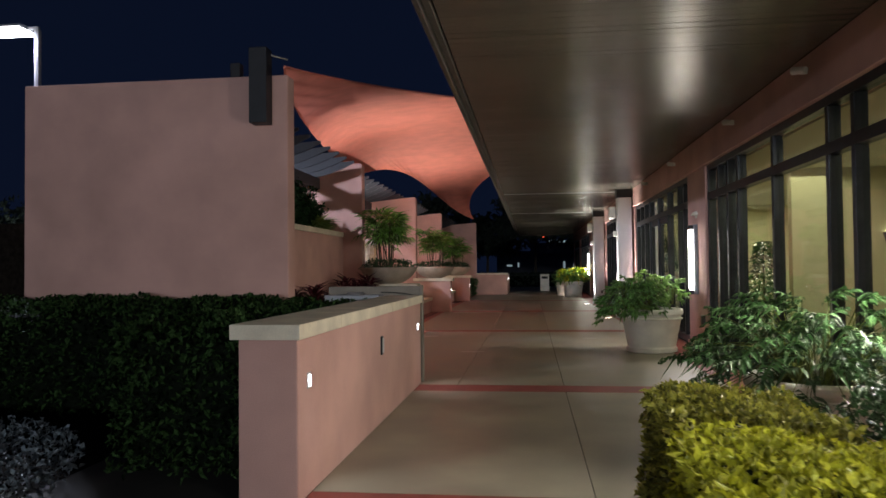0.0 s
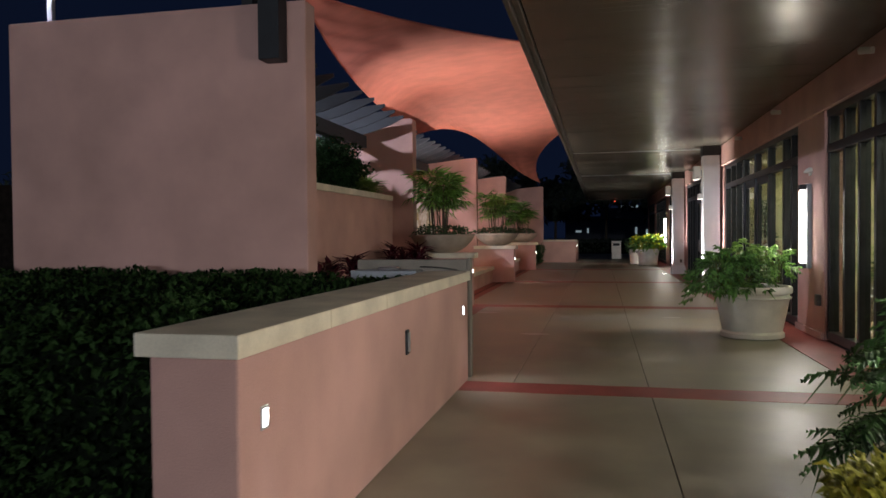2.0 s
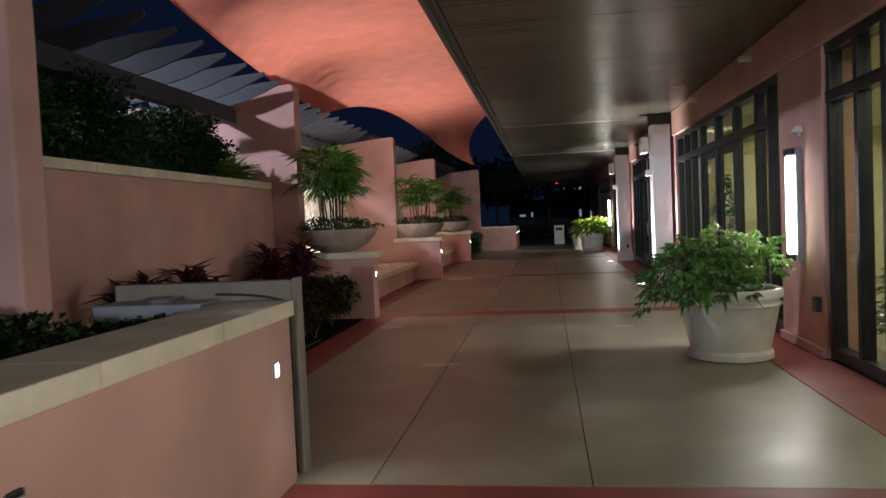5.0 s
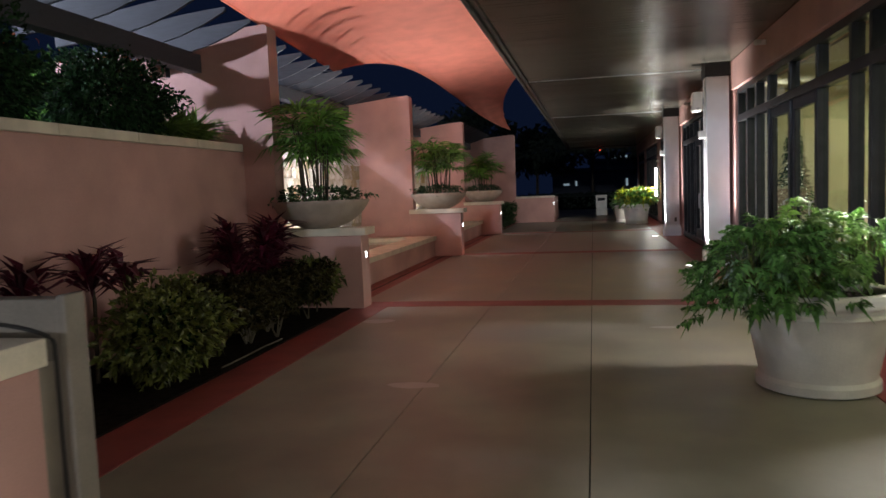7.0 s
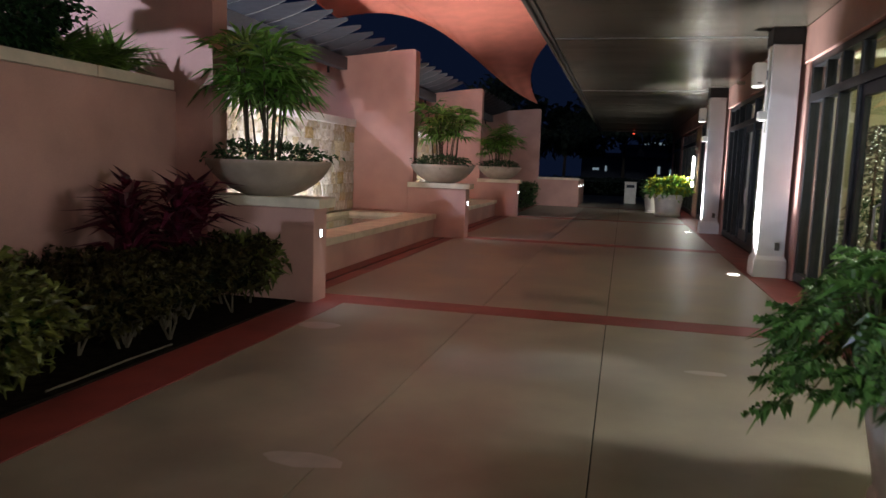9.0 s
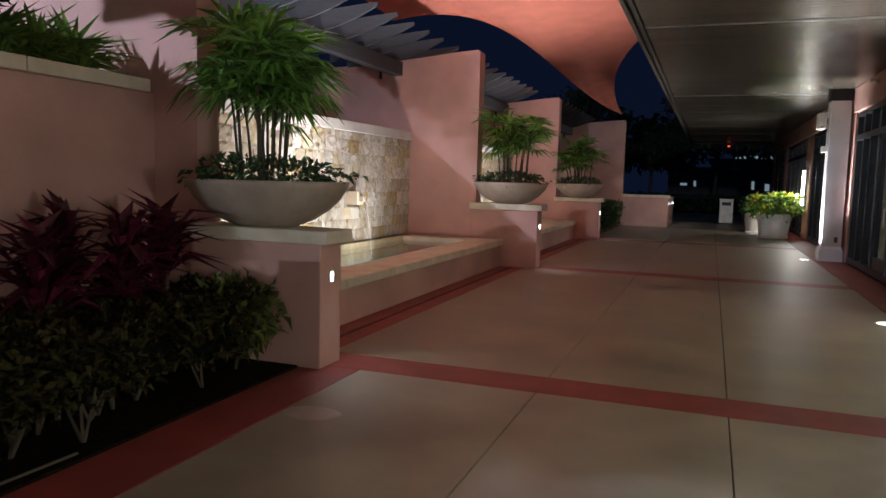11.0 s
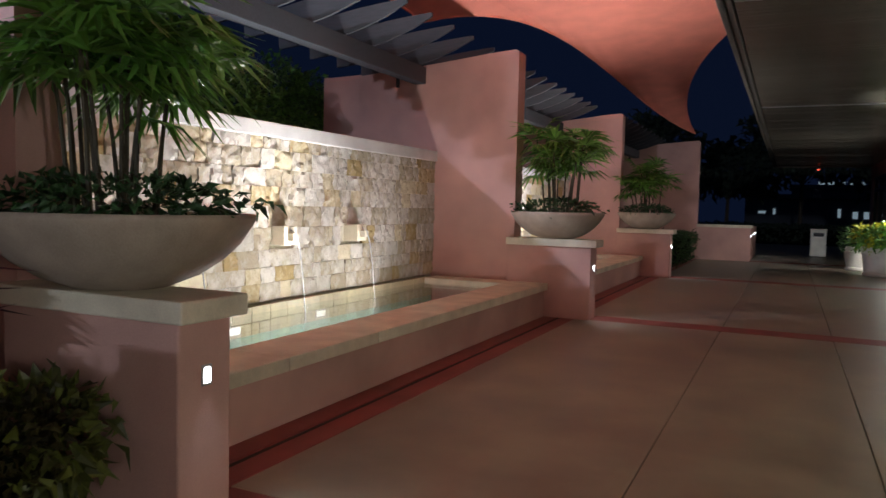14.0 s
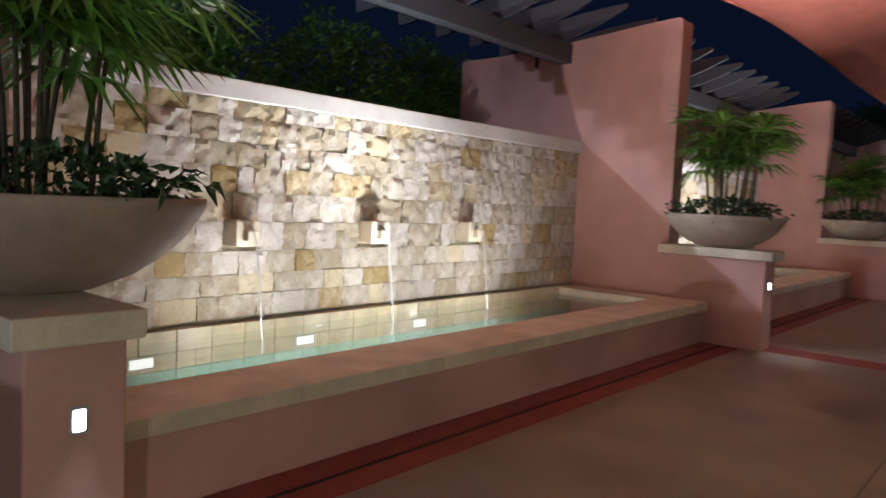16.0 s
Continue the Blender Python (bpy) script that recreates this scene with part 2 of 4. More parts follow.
def part(name, bm, mat, parent, label="", smooth=False):
    ob = mesh_object(name, bm, mat, smooth)
    ob.parent = parent
    if label:
        ob["label"] = label
    return ob


def thing(name, x, y, z, label, category, group="", rz=0, kind=""):
    ob = new(name)
    ob.matrix_world = pose(x, y, z, 0, 0, rz)
    return tagged(ob, label, category, group, kind)


def box(bm, x0, x1, y0, y1, z0, z1, bevel=0.0):
    vs = [bm.verts.new((x, y, z)) for x in (x0, x1) for y in (y0, y1) for z in (z0, z1)]
    fs = [bm.faces.new([vs[i] for i in f]) for f in ((0, 1, 3, 2), (4, 6, 7, 5), (0, 4, 5, 1), (2, 3, 7, 6), (0, 2, 6, 4), (1, 5, 7, 3))]
    if bevel:
        es = list({e for f in fs for e in f.edges})
        bmesh.ops.bevel(bm, geom=es, offset=bevel, segments=2, affect="EDGES", profile=0.5)
    return bm


def block(*a, bevel=0.0):
    return box(bmesh.new(), *a, bevel=bevel)


def lathe(profile, n=40):
    bm = bmesh.new()
    rings = [[bm.verts.new((r * math.cos(2 * math.pi * k / n), r * math.sin(2 * math.pi * k / n), z)) for k in range(n)] for r, z in profile]
    for a, b in zip(rings, rings[1:]):
        for k in range(n):
            bm.faces.new((a[k], a[(k + 1) % n], b[(k + 1) % n], b[k]))
    bm.faces.new(rings[0][::-1]), bm.faces.new(rings[-1])
    return bm


def tube(bm, pts, r0, r1, n=6):
    pts = [Vector(p) for p in pts]
    rings = []
    for i, p in enumerate(pts):
        d = (pts[min(i + 1, len(pts) - 1)] - pts[max(i - 1, 0)]).normalized()
        a = d.orthogonal().normalized()
        b = d.cross(a)
        r = r0 + (r1 - r0) * i / (len(pts) - 1)
        rings.append([bm.verts.new(p + r * (math.cos(2 * math.pi * k / n) * a + math.sin(2 * math.pi * k / n) * b)) for k in range(n)])
    for a, b in zip(rings, rings[1:]):
        for k in range(n):
            bm.faces.new((a[k], a[(k + 1) % n], b[(k + 1) % n], b[k]))
    bm.faces.new(rings[0][::-1]), bm.faces.new(rings[-1])
    return bm


def structure(name, bm, mat, label, category, smooth=False):
    return tagged(mesh_object(name, bm, mat, smooth), label, category, kind="structure")


def leaves_mesh(name, base, way, up, length, width, mat, parent=None, droop=0.15, fold=0.25):
    """Many leaves, each two folded faces pairs along a bent midrib."""
    base, way, up = (np.asarray(v, float) for v in (base, way, up))
    n = len(base)
    length, width = np.broadcast_to(length, n)[:, None], np.broadcast_to(width, n)[:, None]
    way = way / np.linalg.norm(way, axis=1, keepdims=True)
    side = np.cross(way, up)
    side /= np.linalg.norm(side, axis=1, keepdims=True) + 1e-9
    nor = np.cross(side, way)
    mid = base + way * length * 0.5
    tip = base + way * length - nor * length * droop * 2 - np.array([0, 0, 1]) * length * droop
    lift = nor * width * fold
    left, right = mid - side * width * 0.5 + lift, mid + side * width * 0.5 + lift
    v = np.stack([base, left, mid, right, tip], 1).reshape(-1, 3)
    k = np.arange(n)[:, None] * 5
    f = np.concatenate([k + [0, 2, 1], k + [0, 3, 2], k + [1, 2, 4], k + [2, 3, 4]], 1).reshape(-1, 3)
    me = bpy.data.meshes.new(name)
    me.from_pydata(v.tolist(), [], f.tolist())
    me.materials.append(mat)
    ob = new(name, me)
    if parent:
        ob.parent = parent
    return ob


rng = np.random.default_rng(7)


def unit(n):
    v = rng.normal(size=(n, 3))
    return v / np.linalg.norm(v, axis=1, keepdims=True)


def hedge(name, x0, x1, y0, y1, z0, z1, n, mat, label, leaf=0.06, core=True, rough=0.05, category="hedge", stems=0, group=""):
    """A clipped hedge: leaves in a shell round a dark core, with bare stems below."""
    cx, cy = (x0 + x1) / 2, (y0 + y1) / 2
    t = thing(name, cx, cy, 0, label, category, group)
    sx, sy, sz = x1 - x0, y1 - y0, z1 - z0
    areas = np.array([sx * sy, sx * sz, sx * sz, sy * sz, sy * sz])
    face = rng.choice(5, n, p=areas / areas.sum())
    u = rng.random((n, 3))
    p = u * [sx, sy, sz]
    nor = np.zeros((n, 3))
    for i, (ax, val, nv) in enumerate(((2, sz, (0, 0, 1)), (1, 0, (0, -1, 0)), (1, sy, (0, 1, 0)), (0, 0, (-1, 0, 0)), (0, sx, (1, 0, 0)))):
        s = face == i
        p[s, ax] = val
        nor[s] = nv
    und = np.array([noise.noise(Vector((a * 2.2 + x0, b * 2.2 + y0, c * 2.2))) for a, b, c in p])
    und2 = np.array([noise.noise(Vector((a * 7 + x0, b * 7, c * 7 + y0))) for a, b, c in p])
    p = p + nor * (und * rough * 1.6 + und2 * rough * 0.9 - rng.random(n) ** 2 * 0.14)[:, None]
    p += [x0 - cx, y0 - cy, z0]
    way = nor * 0.6 + unit(n) * 0.9 + [0, 0, 0.25]
    leaves_mesh("leaves", p, way, unit(n), leaf * (0.7 + 0.6 * rng.random(n)), leaf * 0.55, mat, t)
    # near-black box: the shade between the leaves is put into its colour
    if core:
        part("shade_core", block(x0 - cx + 0.1, x1 - cx - 0.1, y0 - cy + 0.1, y1 - cy - 0.1, z0 + 0.02, z1 - 0.1, bevel=0.03), LEAF_CORE, t)
    for k in range(stems):
        x, y = random.uniform(x0 + 0.1, x1 - 0.05) - cx, random.uniform(y0 + 0.1, y1 - 0.1) - cy
        bm = bmesh.new()
        for j in range(3):
            a = random.uniform(0, 6.28)
            tube(bm, [(x, y, 0), (x + 0.06 * math.cos(a), y + 0.06 * math.sin(a), z0 * 0.6), (x + 0.14 * math.cos(a), y + 0.14 * math.sin(a), z0 + 0.12)], 0.012, 0.006, 5)
        part("stem", bm, STEM_PALE, t)
    return t


# colour of the shade inside the hedges, not of real twigs
LEAF_CORE = material("painted_hedge_shade", (0.006, 0.009, 0.005), 0.95, spread=0.5, scale=20, bump=1.0, bump_scale=30)

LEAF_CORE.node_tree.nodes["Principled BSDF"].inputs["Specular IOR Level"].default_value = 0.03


def rosette(t, n, r, h, mat, width=0.05, x=0.0, y=0.0, z=0.0, name="leaves"):
    """Strap leaves rising from one crown."""
    a = rng.random(n) * 2 * math.pi
    e = rng.uniform(0.45, 1.45, n)
    way = np.stack([np.cos(a) * np.cos(e), np.sin(a) * np.cos(e), np.sin(e)], 1)
    base = np.stack([x + 0.02 * np.cos(a), y + 0.02 * np.sin(a), z + rng.random(n) * h * 0.55], 1)
    return leaves_mesh(name, base, way, np.tile([0, 0, 1.0], (n, 1)), r * (0.7 + 0.5 * rng.random(n)), width, mat, t, droop=0.16, fold=0.3)


def fan_palm(t, canes, radius, height, z):
    """A clump of thin canes with fans of narrow leaflets."""
    base, way, up, ln = [], [], [], []
    for c in range(canes):
        a, rr = random.uniform(0, 6.28), radius * 0.42 * math.sqrt(random.random())
        x, y = rr * math.cos(a), rr * math.sin(a)
        h = height * random.uniform(0.58, 0.88)
        lean = random.uniform(0.05, 0.2)
        tip = Vector((x + lean * math.cos(a), y + lean * math.sin(a), z + h))
        bm = bmesh.new()
        tube(bm, [(x, y, z - 0.05), (x + lean * 0.4 * math.cos(a), y + lean * 0.4 * math.sin(a), z + h * 0.5), tip], 0.014, 0.009, 5)
        part("cane", bm, STEM, t)
        for q in range(6):
            b = random.uniform(0, 6.28)
            el = random.uniform(-0.3, 1.1)
            d = Vector((math.cos(b) * math.cos(el), math.sin(b) * math.cos(el), math.sin(el)))
            hub = tip + d * random.uniform(0.08, 0.3) + Vector((0, 0, random.uniform(-0.26, 0.06)))
            s = d.cross(Vector((0, 0, 1))).normalized()
            u = s.cross(d)
            m = random.randint(7, 10)
            for j in range(m):
                g = (j / (m - 1) - 0.5) * 2.6
                w = d * math.cos(g) + s * math.sin(g)
                base.append(hub), way.append(w + Vector((0, 0, -0.12))), up.append(u)
                ln.append(random.uniform(0.26, 0.46))
    leaves_mesh("fronds", base, way, up, np.array(ln), 0.048, LEAF_PALM, t, droop=0.1, fold=0.2)


def broadleaf(t, n, rx, ry, h, z, mat, leaf, droop=0.12, name="foliage", fall=0.3, x=0.0, y=0.0, stalk=None, lobe=0.27):
    """Arching stalks from one root, each with a deeply lobed blade that hangs outwards."""
    base, way, up, ln, wd = [], [], [], [], []
    bm = bmesh.new()
    for k in range(n):
        a = random.uniform(0, 6.28)
        rr = math.sqrt(random.random())
        e = math.acos(min(1, rr * 0.97))
        tip = Vector((x + rx * rr * math.cos(a), y + ry * rr * math.sin(a), z + h * math.sin(e) * random.uniform(0.7, 1.1) - fall * h * rr ** 3 * random.uniform(0.2, 1.4)))
        b = a + random.uniform(-0.5, 0.5)
        root = Vector((x + 0.14 * math.cos(a), y + 0.14 * math.sin(a), z - 0.02))
        tube(bm, [root, root.lerp(tip, 0.5) + Vector((0, 0, 0.1 + 0.1 * rr)), tip], 0.006, 0.004, 4)
        pitch = random.uniform(-0.3, 0.9) - 0.6 * rr
        out = Vector((math.cos(b) * math.cos(pitch), math.sin(b) * math.cos(pitch), math.sin(pitch)))
        s = out.cross(Vector((0, 0, 1))).normalized()
        u = s.cross(out)
        size = leaf * random.uniform(0.7, 1.2)
        m = 9
        for j in range(m):
            f = j / (m - 1)
            mid = tip + out * size * f * 0.9 - Vector((0, 0, 1)) * size * 0.16 * f * f
            for sg in (-1, 1):
                base.append(mid)
                way.append(out * (0.25 + 0.9 * f + random.uniform(-0.25, 0.25)) + s * sg + u * random.uniform(-0.45, 0.2))
                up.append(u + s * sg * 0.3)
                ln.append(size * (0.5 - 0.5 * (f - 0.3) ** 2 - 0.16 * f) * random.uniform(0.6, 1.2))
                wd.append(size * lobe)
        base.append(tip - out * size * 0.05), way.append(out - Vector((0, 0, 0.2))), up.append(u), ln.append(size * 1.15), wd.append(size * min(0.26, lobe * 1.2))
    part("stalk_crown", bm, stalk or LEAF_LIME, t)
    leaves_mesh(name, base, way, up, np.array(ln), np.array(wd), mat, t, droop=droop)


def clump(t, n, rx, ry, rz, x, y, z, mat, leaf, name="leaves", hollow=0.35):
    """Leaves through an uneven mound."""
    d = unit(n)
    r = (hollow + (1 - hollow) * rng.random(n)) ** 0.5
    bumpy = np.array([noise.noise(Vector(v * 2.3) + Vector((x, y, z))) for v in d])
    p = d * (r * (1 + 0.45 * bumpy))[:, None] * [rx, ry, rz] + [x, y, z]
    return leaves_mesh(name, p, d + unit(n) * 0.8, unit(n), leaf * (0.6 + 0.8 * rng.random(n)), leaf * 0.5, mat, t)


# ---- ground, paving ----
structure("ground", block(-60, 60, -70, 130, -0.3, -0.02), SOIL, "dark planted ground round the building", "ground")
pave = structure("pavement", block(-3.42, 3.2, -6, 56, -0.2, -0.012), DARK_JOINT, "walkway of sealed tan concrete slabs with red bands", "pavement")
BANDS = [4.55, 9.03, 17.15, 24.85, 32.6, 40.3]
W = 0.23
EDGES = [-6, *[v for b in BANDS for v in (b - W, b + W)], 56]
rows_y = [(EDGES[i], EDGES[i + 1]) for i in range(0, len(EDGES), 2)]
G = 0.004
for y0, y1 in rows_y:
    left = -1.49 if y0 < 9 else -2.43 if y0 < 17 else -2.95
    cuts = [left, -0.95, 0.4, 2.42] if y0 > 9 else [left, 0.4, 2.42]
    cuts_y = [y0, y1]
    for ya, yb in zip(cuts_y, cuts_y[1:]):
        for a, b in zip(cuts, cuts[1:]):
            part("slab", block(a + G, b - G, ya + G, yb - G, -0.1, 0, bevel=0.003), CONCRETE, pave)
for b in BANDS:
    left = -1.49 if b < 9.5 else -2.93
    part("band", block(left + G, 2.42 - G, b - W + G, b + W - G, -0.1, 0.0005, bevel=0.003), RED, pave, "red concrete band")
part("band", block(2.42 + G, 3.02, -6, 56, -0.1, 0.001, bevel=0.003), RED, pave, "red concrete band")
part("band", block(-2.92, -2.43 - G, 9.3, 16.915, -0.1, 0.001, bevel=0.003), RED, pave, "red concrete band")
for a, b in ((17.22, 24.6), (24.95, 32.4), (32.8, 40.1)):
    part("band", block(-3.15, -2.95, a + 0.16, b, -0.1, 0.001, bevel=0.003), RED, pave, "red concrete band")
    part("band", block(-3.42, -3.21, a + 0.16, b, -0.1, 0.001, bevel=0.003), RED, pave, "red concrete band")

# flat pale ovals stand in for pools of light on the walk
for x, y, rx, ry in ((-2.22, 15.8, 0.2, 0.13), (-1.05, 12.9, 0.22, 0.09), (1.2, 15.4, 0.16, 0.06)):
    bm = bmesh.new()
    c = bm.verts.new((x, y, 0.0015))
    ring = [bm.verts.new((x + rx * (1 + 0.25 * noise.noise(Vector((x, y, k * 0.7)))) * math.cos(k * 0.3927), y + ry * (1 + 0.25 * noise.noise(Vector((y, x, k * 0.7)))) * math.sin(k * 0.3927), 0.0012)) for k in range(16)]
    for k in range(16):
        bm.faces.new((c, ring[k], ring[(k + 1) % 16]))
    part("lit_patch", bm, LIT_PATCH, pave, "pale patch painted as a pool of light on the paving")

# ---- building on the right: canopy, columns, glazing ----
bm = bmesh.new()
box(bm, -0.89, 3.2, -4, 51, 3.80, 4.02)
structure("ceiling", bm, FASCIA, "deep flat canopy roof over the walkway", "ceiling")
bm = bmesh.new()
y = -4.0
while y < 50.9:
    w = 0.148
    tilt = random.uniform(-0.002, 0.002)
    vs = [bm.verts.new(p) for p in ((-0.79, y, 3.75 + tilt), (3.12, y, 3.75 + tilt), (3.12, y + w, 3.75 - tilt), (-0.79, y + w, 3.75 - tilt))]
    vt = [bm.verts.new(p) for p in ((-0.79, y - 0.002, 3.79), (3.12, y - 0.002, 3.79), (3.12, y + w + 0.002, 3.79), (-0.79, y + w + 0.002, 3.79))]
    bm.faces.new(vs[::-1])
    for k in range(4):
        bm.faces.new((vs[k], vs[(k + 1) % 4], vt[(k + 1) % 4], vt[k]))
    y += 0.155
structure("ceiling_boards", bm, SOFFIT, "glossy dark bronze boards lining the canopy's underside", "ceiling")
bm = bmesh.new()
box(bm, -0.95, -0.89, -4, 51.06, 3.70, 4.10, bevel=0.012)
box(bm, -0.885, -0.81, -4, 51, 3.735, 3.78, bevel=0.01)
box(bm, -0.885, 3.2, 51.0, 51.06, 3.70, 4.10, bevel=0.012)
structure("trim_canopy", bm, FASCIA, "bronze metal edge of the canopy", "trim")
for y in (22.25, 30.4):
    structure("trim_ceiling", block(-0.79, 3.0, y, y + 0.05, 3.738, 3.749), METAL, "thin metal joint strip across the canopy's underside", "trim")

PIERS = [(4.6, 5.9), (12.85, 14.25), (21.2, 22.1), (29.3, 30.2), (36.2, 37.6), (44.0, 45.0), (50.0, 51.0)]
for i, (a, b) in enumerate(PIERS):
    structure("wall_pier", block(3.0, 3.35, a, b, 0, 3.22, bevel=0.015), STUCCO, "pink stucco pier between the glazed bays", "wall")
structure("wall_header", block(2.97, 3.4, -4, 51, 3.22, 3.745, bevel=0.012), STUCCO, "pink stucco beam above the windows", "wall")
structure("wall_near", block(3.0, 3.35, -4, 4.6, 0, 3.22), STUCCO, "pink stucco wall", "wall")
structure("baseboard", block(2.955, 2.997, 12.87, 14.23, 0.003, 0.1, bevel=0.006), STUCCO, "pink skirting of the pier", "baseboard")


def column(y):
    t = thing("column", 2.74, y, 0, "square white painted column with a black cap and flared base", "column", "canopy columns")
    part("shaft", block(-0.2, 0.2, 0, 0.42, 0.3, 3.5, bevel=0.012), WHITE, t)
    bm = bmesh.new()
    rings = []
    for z, o in ((0.0, 0.04), (0.2, 0.04), (0.27, 0.03), (0.33, 0.0)):
        rings.append([bm.verts.new(p) for p in ((-0.2 - o, -o, z), (0.2 + o, -o, z), (0.2 + o, 0.42 + o, z), (-0.2 - o, 0.42 + o, z))])
    for a, b in zip(rings, rings[1:]):
        for k in range(4):
            bm.faces.new((a[k], a[(k + 1) % 4], b[(k + 1) % 4], b[k]))
    bm.faces.new(rings[0][::-1]), bm.faces.new(rings[-1])
    part("base", bm, WHITE, t)
    part("cap", block(-0.22, 0.22, -0.02, 0.44, 3.5, 3.745, bevel=0.006), BLACK, t, "black steel cap")
    bm = bmesh.new()
    tube(bm, [(-0.215, 0.1, 2.2), (-0.215, 0.1, 3.48)], 0.015, 0.015, 8)
    part("conduit", bm, PLASTIC, t)
    part("outlet", block(0.05, 0.12, -0.018, 0, 0.42, 0.54, bevel=0.004), FASCIA, t)
    s = thing("loudspeaker", 2.52, y + 0.12, 3.05, "white plastic loudspeaker box fixed to the column", "loudspeaker", "loudspeakers")
    c = part("cabinet", block(-0.22, -0.04, -0.1, 0.16, -0.17, 0.19, bevel=0.03), PLASTIC, s)
    part("bracket", block(-0.04, 0.02, -0.02, 0.08, -0.05, 0.08), GREYBOX, s)
    part("badge", block(-0.16, -0.1, -0.104, -0.098, -0.12, -0.105), BLACK, c)
    s = thing("junction_box", 2.52, y + 0.1, 2.45, "small white box on the column", "junction box", "junction boxes")
    part("body", block(-0.11, 0.02, -0.07, 0.1, -0.07, 0.07, bevel=0.015), PLASTIC, s)
    u = thing("paving_light", 2.24, y + 0.03, 0, "round light sunk in the paving at a column's foot", "light", "paving lights")
    part("lens", lathe([(0.085, 0.001), (0.085, 0.006), (0.0, 0.009)], 24), PAVELAMP, u)
    part("ring", lathe([(0.12, -0.01), (0.12, 0.004), (0.088, 0.005), (0.088, -0.01)], 24), METAL, u)


column(21.45)
column(29.5)


def wall_lamp(y):
    t = thing("wall_lamp", 2.92, y, 0, "tall lit wall lamp with a white tube", "lamp", "wall lamps")
    part("tube", block(-0.065, 0.0, -0.05, 0.05, 1.06, 2.15, bevel=0.025), LAMP, t)
    bp = part("back_plate", block(0.01, 0.08, -0.1, 0.1, 0.98, 2.24, bevel=0.01), GREYBOX, t)
    part("end_cap", block(-0.075, 0.01, -0.065, 0.065, 2.155, 2.23, bevel=0.01), BRONZE, bp)
    part("end_cap", block(-0.075, 0.01, -0.065, 0.065, 0.98, 1.055, bevel=0.01), BRONZE, bp)
    d = thing("detector", 2.99, y - 0.05, 2.42, "small white dome detector on the pier", "detector", "detectors")
    part("dome", lathe([(0.09, -0.02), (0.09, 0.0), (0.06, 0.04), (0.02, 0.06)], 20), PLASTIC, d, smooth=True)
    part("arm", block(-0.02, 0.012, -0.03, 0.03, -0.06, -0.02), PLASTIC, d)


# the ones at -2.75 and 5.3 are added out of view
for y in (-2.75, 5.3, 13.55, 36.9):
    wall_lamp(y)
t = thing("outlet_box", 2.99, 13.05, 0.55, "grey weatherproof outlet on the pier", "outlet")
part("cover", block(-0.05, 0.01, -0.06, 0.06, -0.08, 0.08, bevel=0.01), FASCIA, t)

for y in (5.2, 8.1, 10.9, 15.2, 18.7, 23.5, 27.0, 33.0):
    t = thing("eaves_spotlight", 2.95, y, 3.56, "small unlit white spotlight on the beam", "spotlight", "eaves spotlights")
    bm = bmesh.new()
    tube(bm, [(-0.03, -0.1, 0.0), (-0.1, 0.06, 0.03)], 0.035, 0.045, 10)
    part("head", bm, PLASTIC, t)
    part("bracket", block(-0.05, 0.02, -0.02, 0.02, -0.02, 0.05), PLASTIC, t)


def window(i, y0, y1, bars, doors=()):
    w = tagged(new(f"window_{i}"), "dark bronze framed glazing with transom lights", "window", kind="structure")
    w.matrix_world = pose(3.1, 0, 0)
    for z0, z1 in ((0.02, 0.14), (2.62, 2.74), (3.12, 3.218)):
        part("rail", block(-0.07, 0.07, y0, y1, z0, z1, bevel=0.005), BRONZE, w)
    for b in bars:
        part("mullion", block(-0.065, 0.065, b - 0.042, b + 0.042, 0.02, 3.12, bevel=0.005), BRONZE, w)
    bs = sorted(bars)
    for a, b in zip(bs, bs[1:]):
        for z0, z1 in ((0.14, 2.62), (2.74, 3.12)):
            p = part("pane", block(-0.004, 0.004, a + 0.042, b - 0.042, z0, z1), GLASS, w)
            p.visible_shadow = False
    for a, b in doors:
        d = new("door")
        d.parent = w
        part("stile", block(-0.035, 0.035, a + 0.06, a + 0.17, 0.14, 2.62, bevel=0.004), BRONZE, d)
        part("stile", block(-0.035, 0.035, b - 0.17, b - 0.06, 0.14, 2.62, bevel=0.004), BRONZE, d)
        part("rail", block(-0.035, 0.035, a + 0.17, b - 0.17, 2.48, 2.62, bevel=0.004), BRONZE, d)
        part("rail", block(-0.035, 0.035, a + 0.17, b - 0.17, 0.14, 0.36, bevel=0.004), BRONZE, d)
        bm = bmesh.new()
        tube(bm, [(-0.05, a + 0.12, 0.9), (-0.1, a + 0.12, 0.93), (-0.1, a + 0.12, 1.27), (-0.05, a + 0.12, 1.3)], 0.014, 0.014, 8)
        part("pull_handle", bm, METAL, d)


window(1, 5.9, 12.85, (5.95, 7.2, 7.8, 9.5, 11.05, 11.6, 12.15, 12.79))
window(2, 14.25, 21.2, (14.31, 14.8, 15.35, 16.5, 17.7, 18.9, 19.7, 20.4, 21.14), ((16.5, 17.7), (17.7, 18.9)))
window(3, 22.1, 29.3, (22.16, 22.7, 23.4, 24.6, 25.8, 27.0, 27.8, 28.5, 29.24), ((24.6, 25.8), (25.8, 27.0)))
window(4, 30.2, 36.2, (30.26, 31.2, 32.2, 33.2, 34.2, 35.2, 36.14))
window(5, 37.6, 44.0, (37.66, 38.6, 39.8, 41.0, 42.2, 43.94))
window(6, 45.0, 50.0, (45.06, 46.5, 48.0, 49.94))

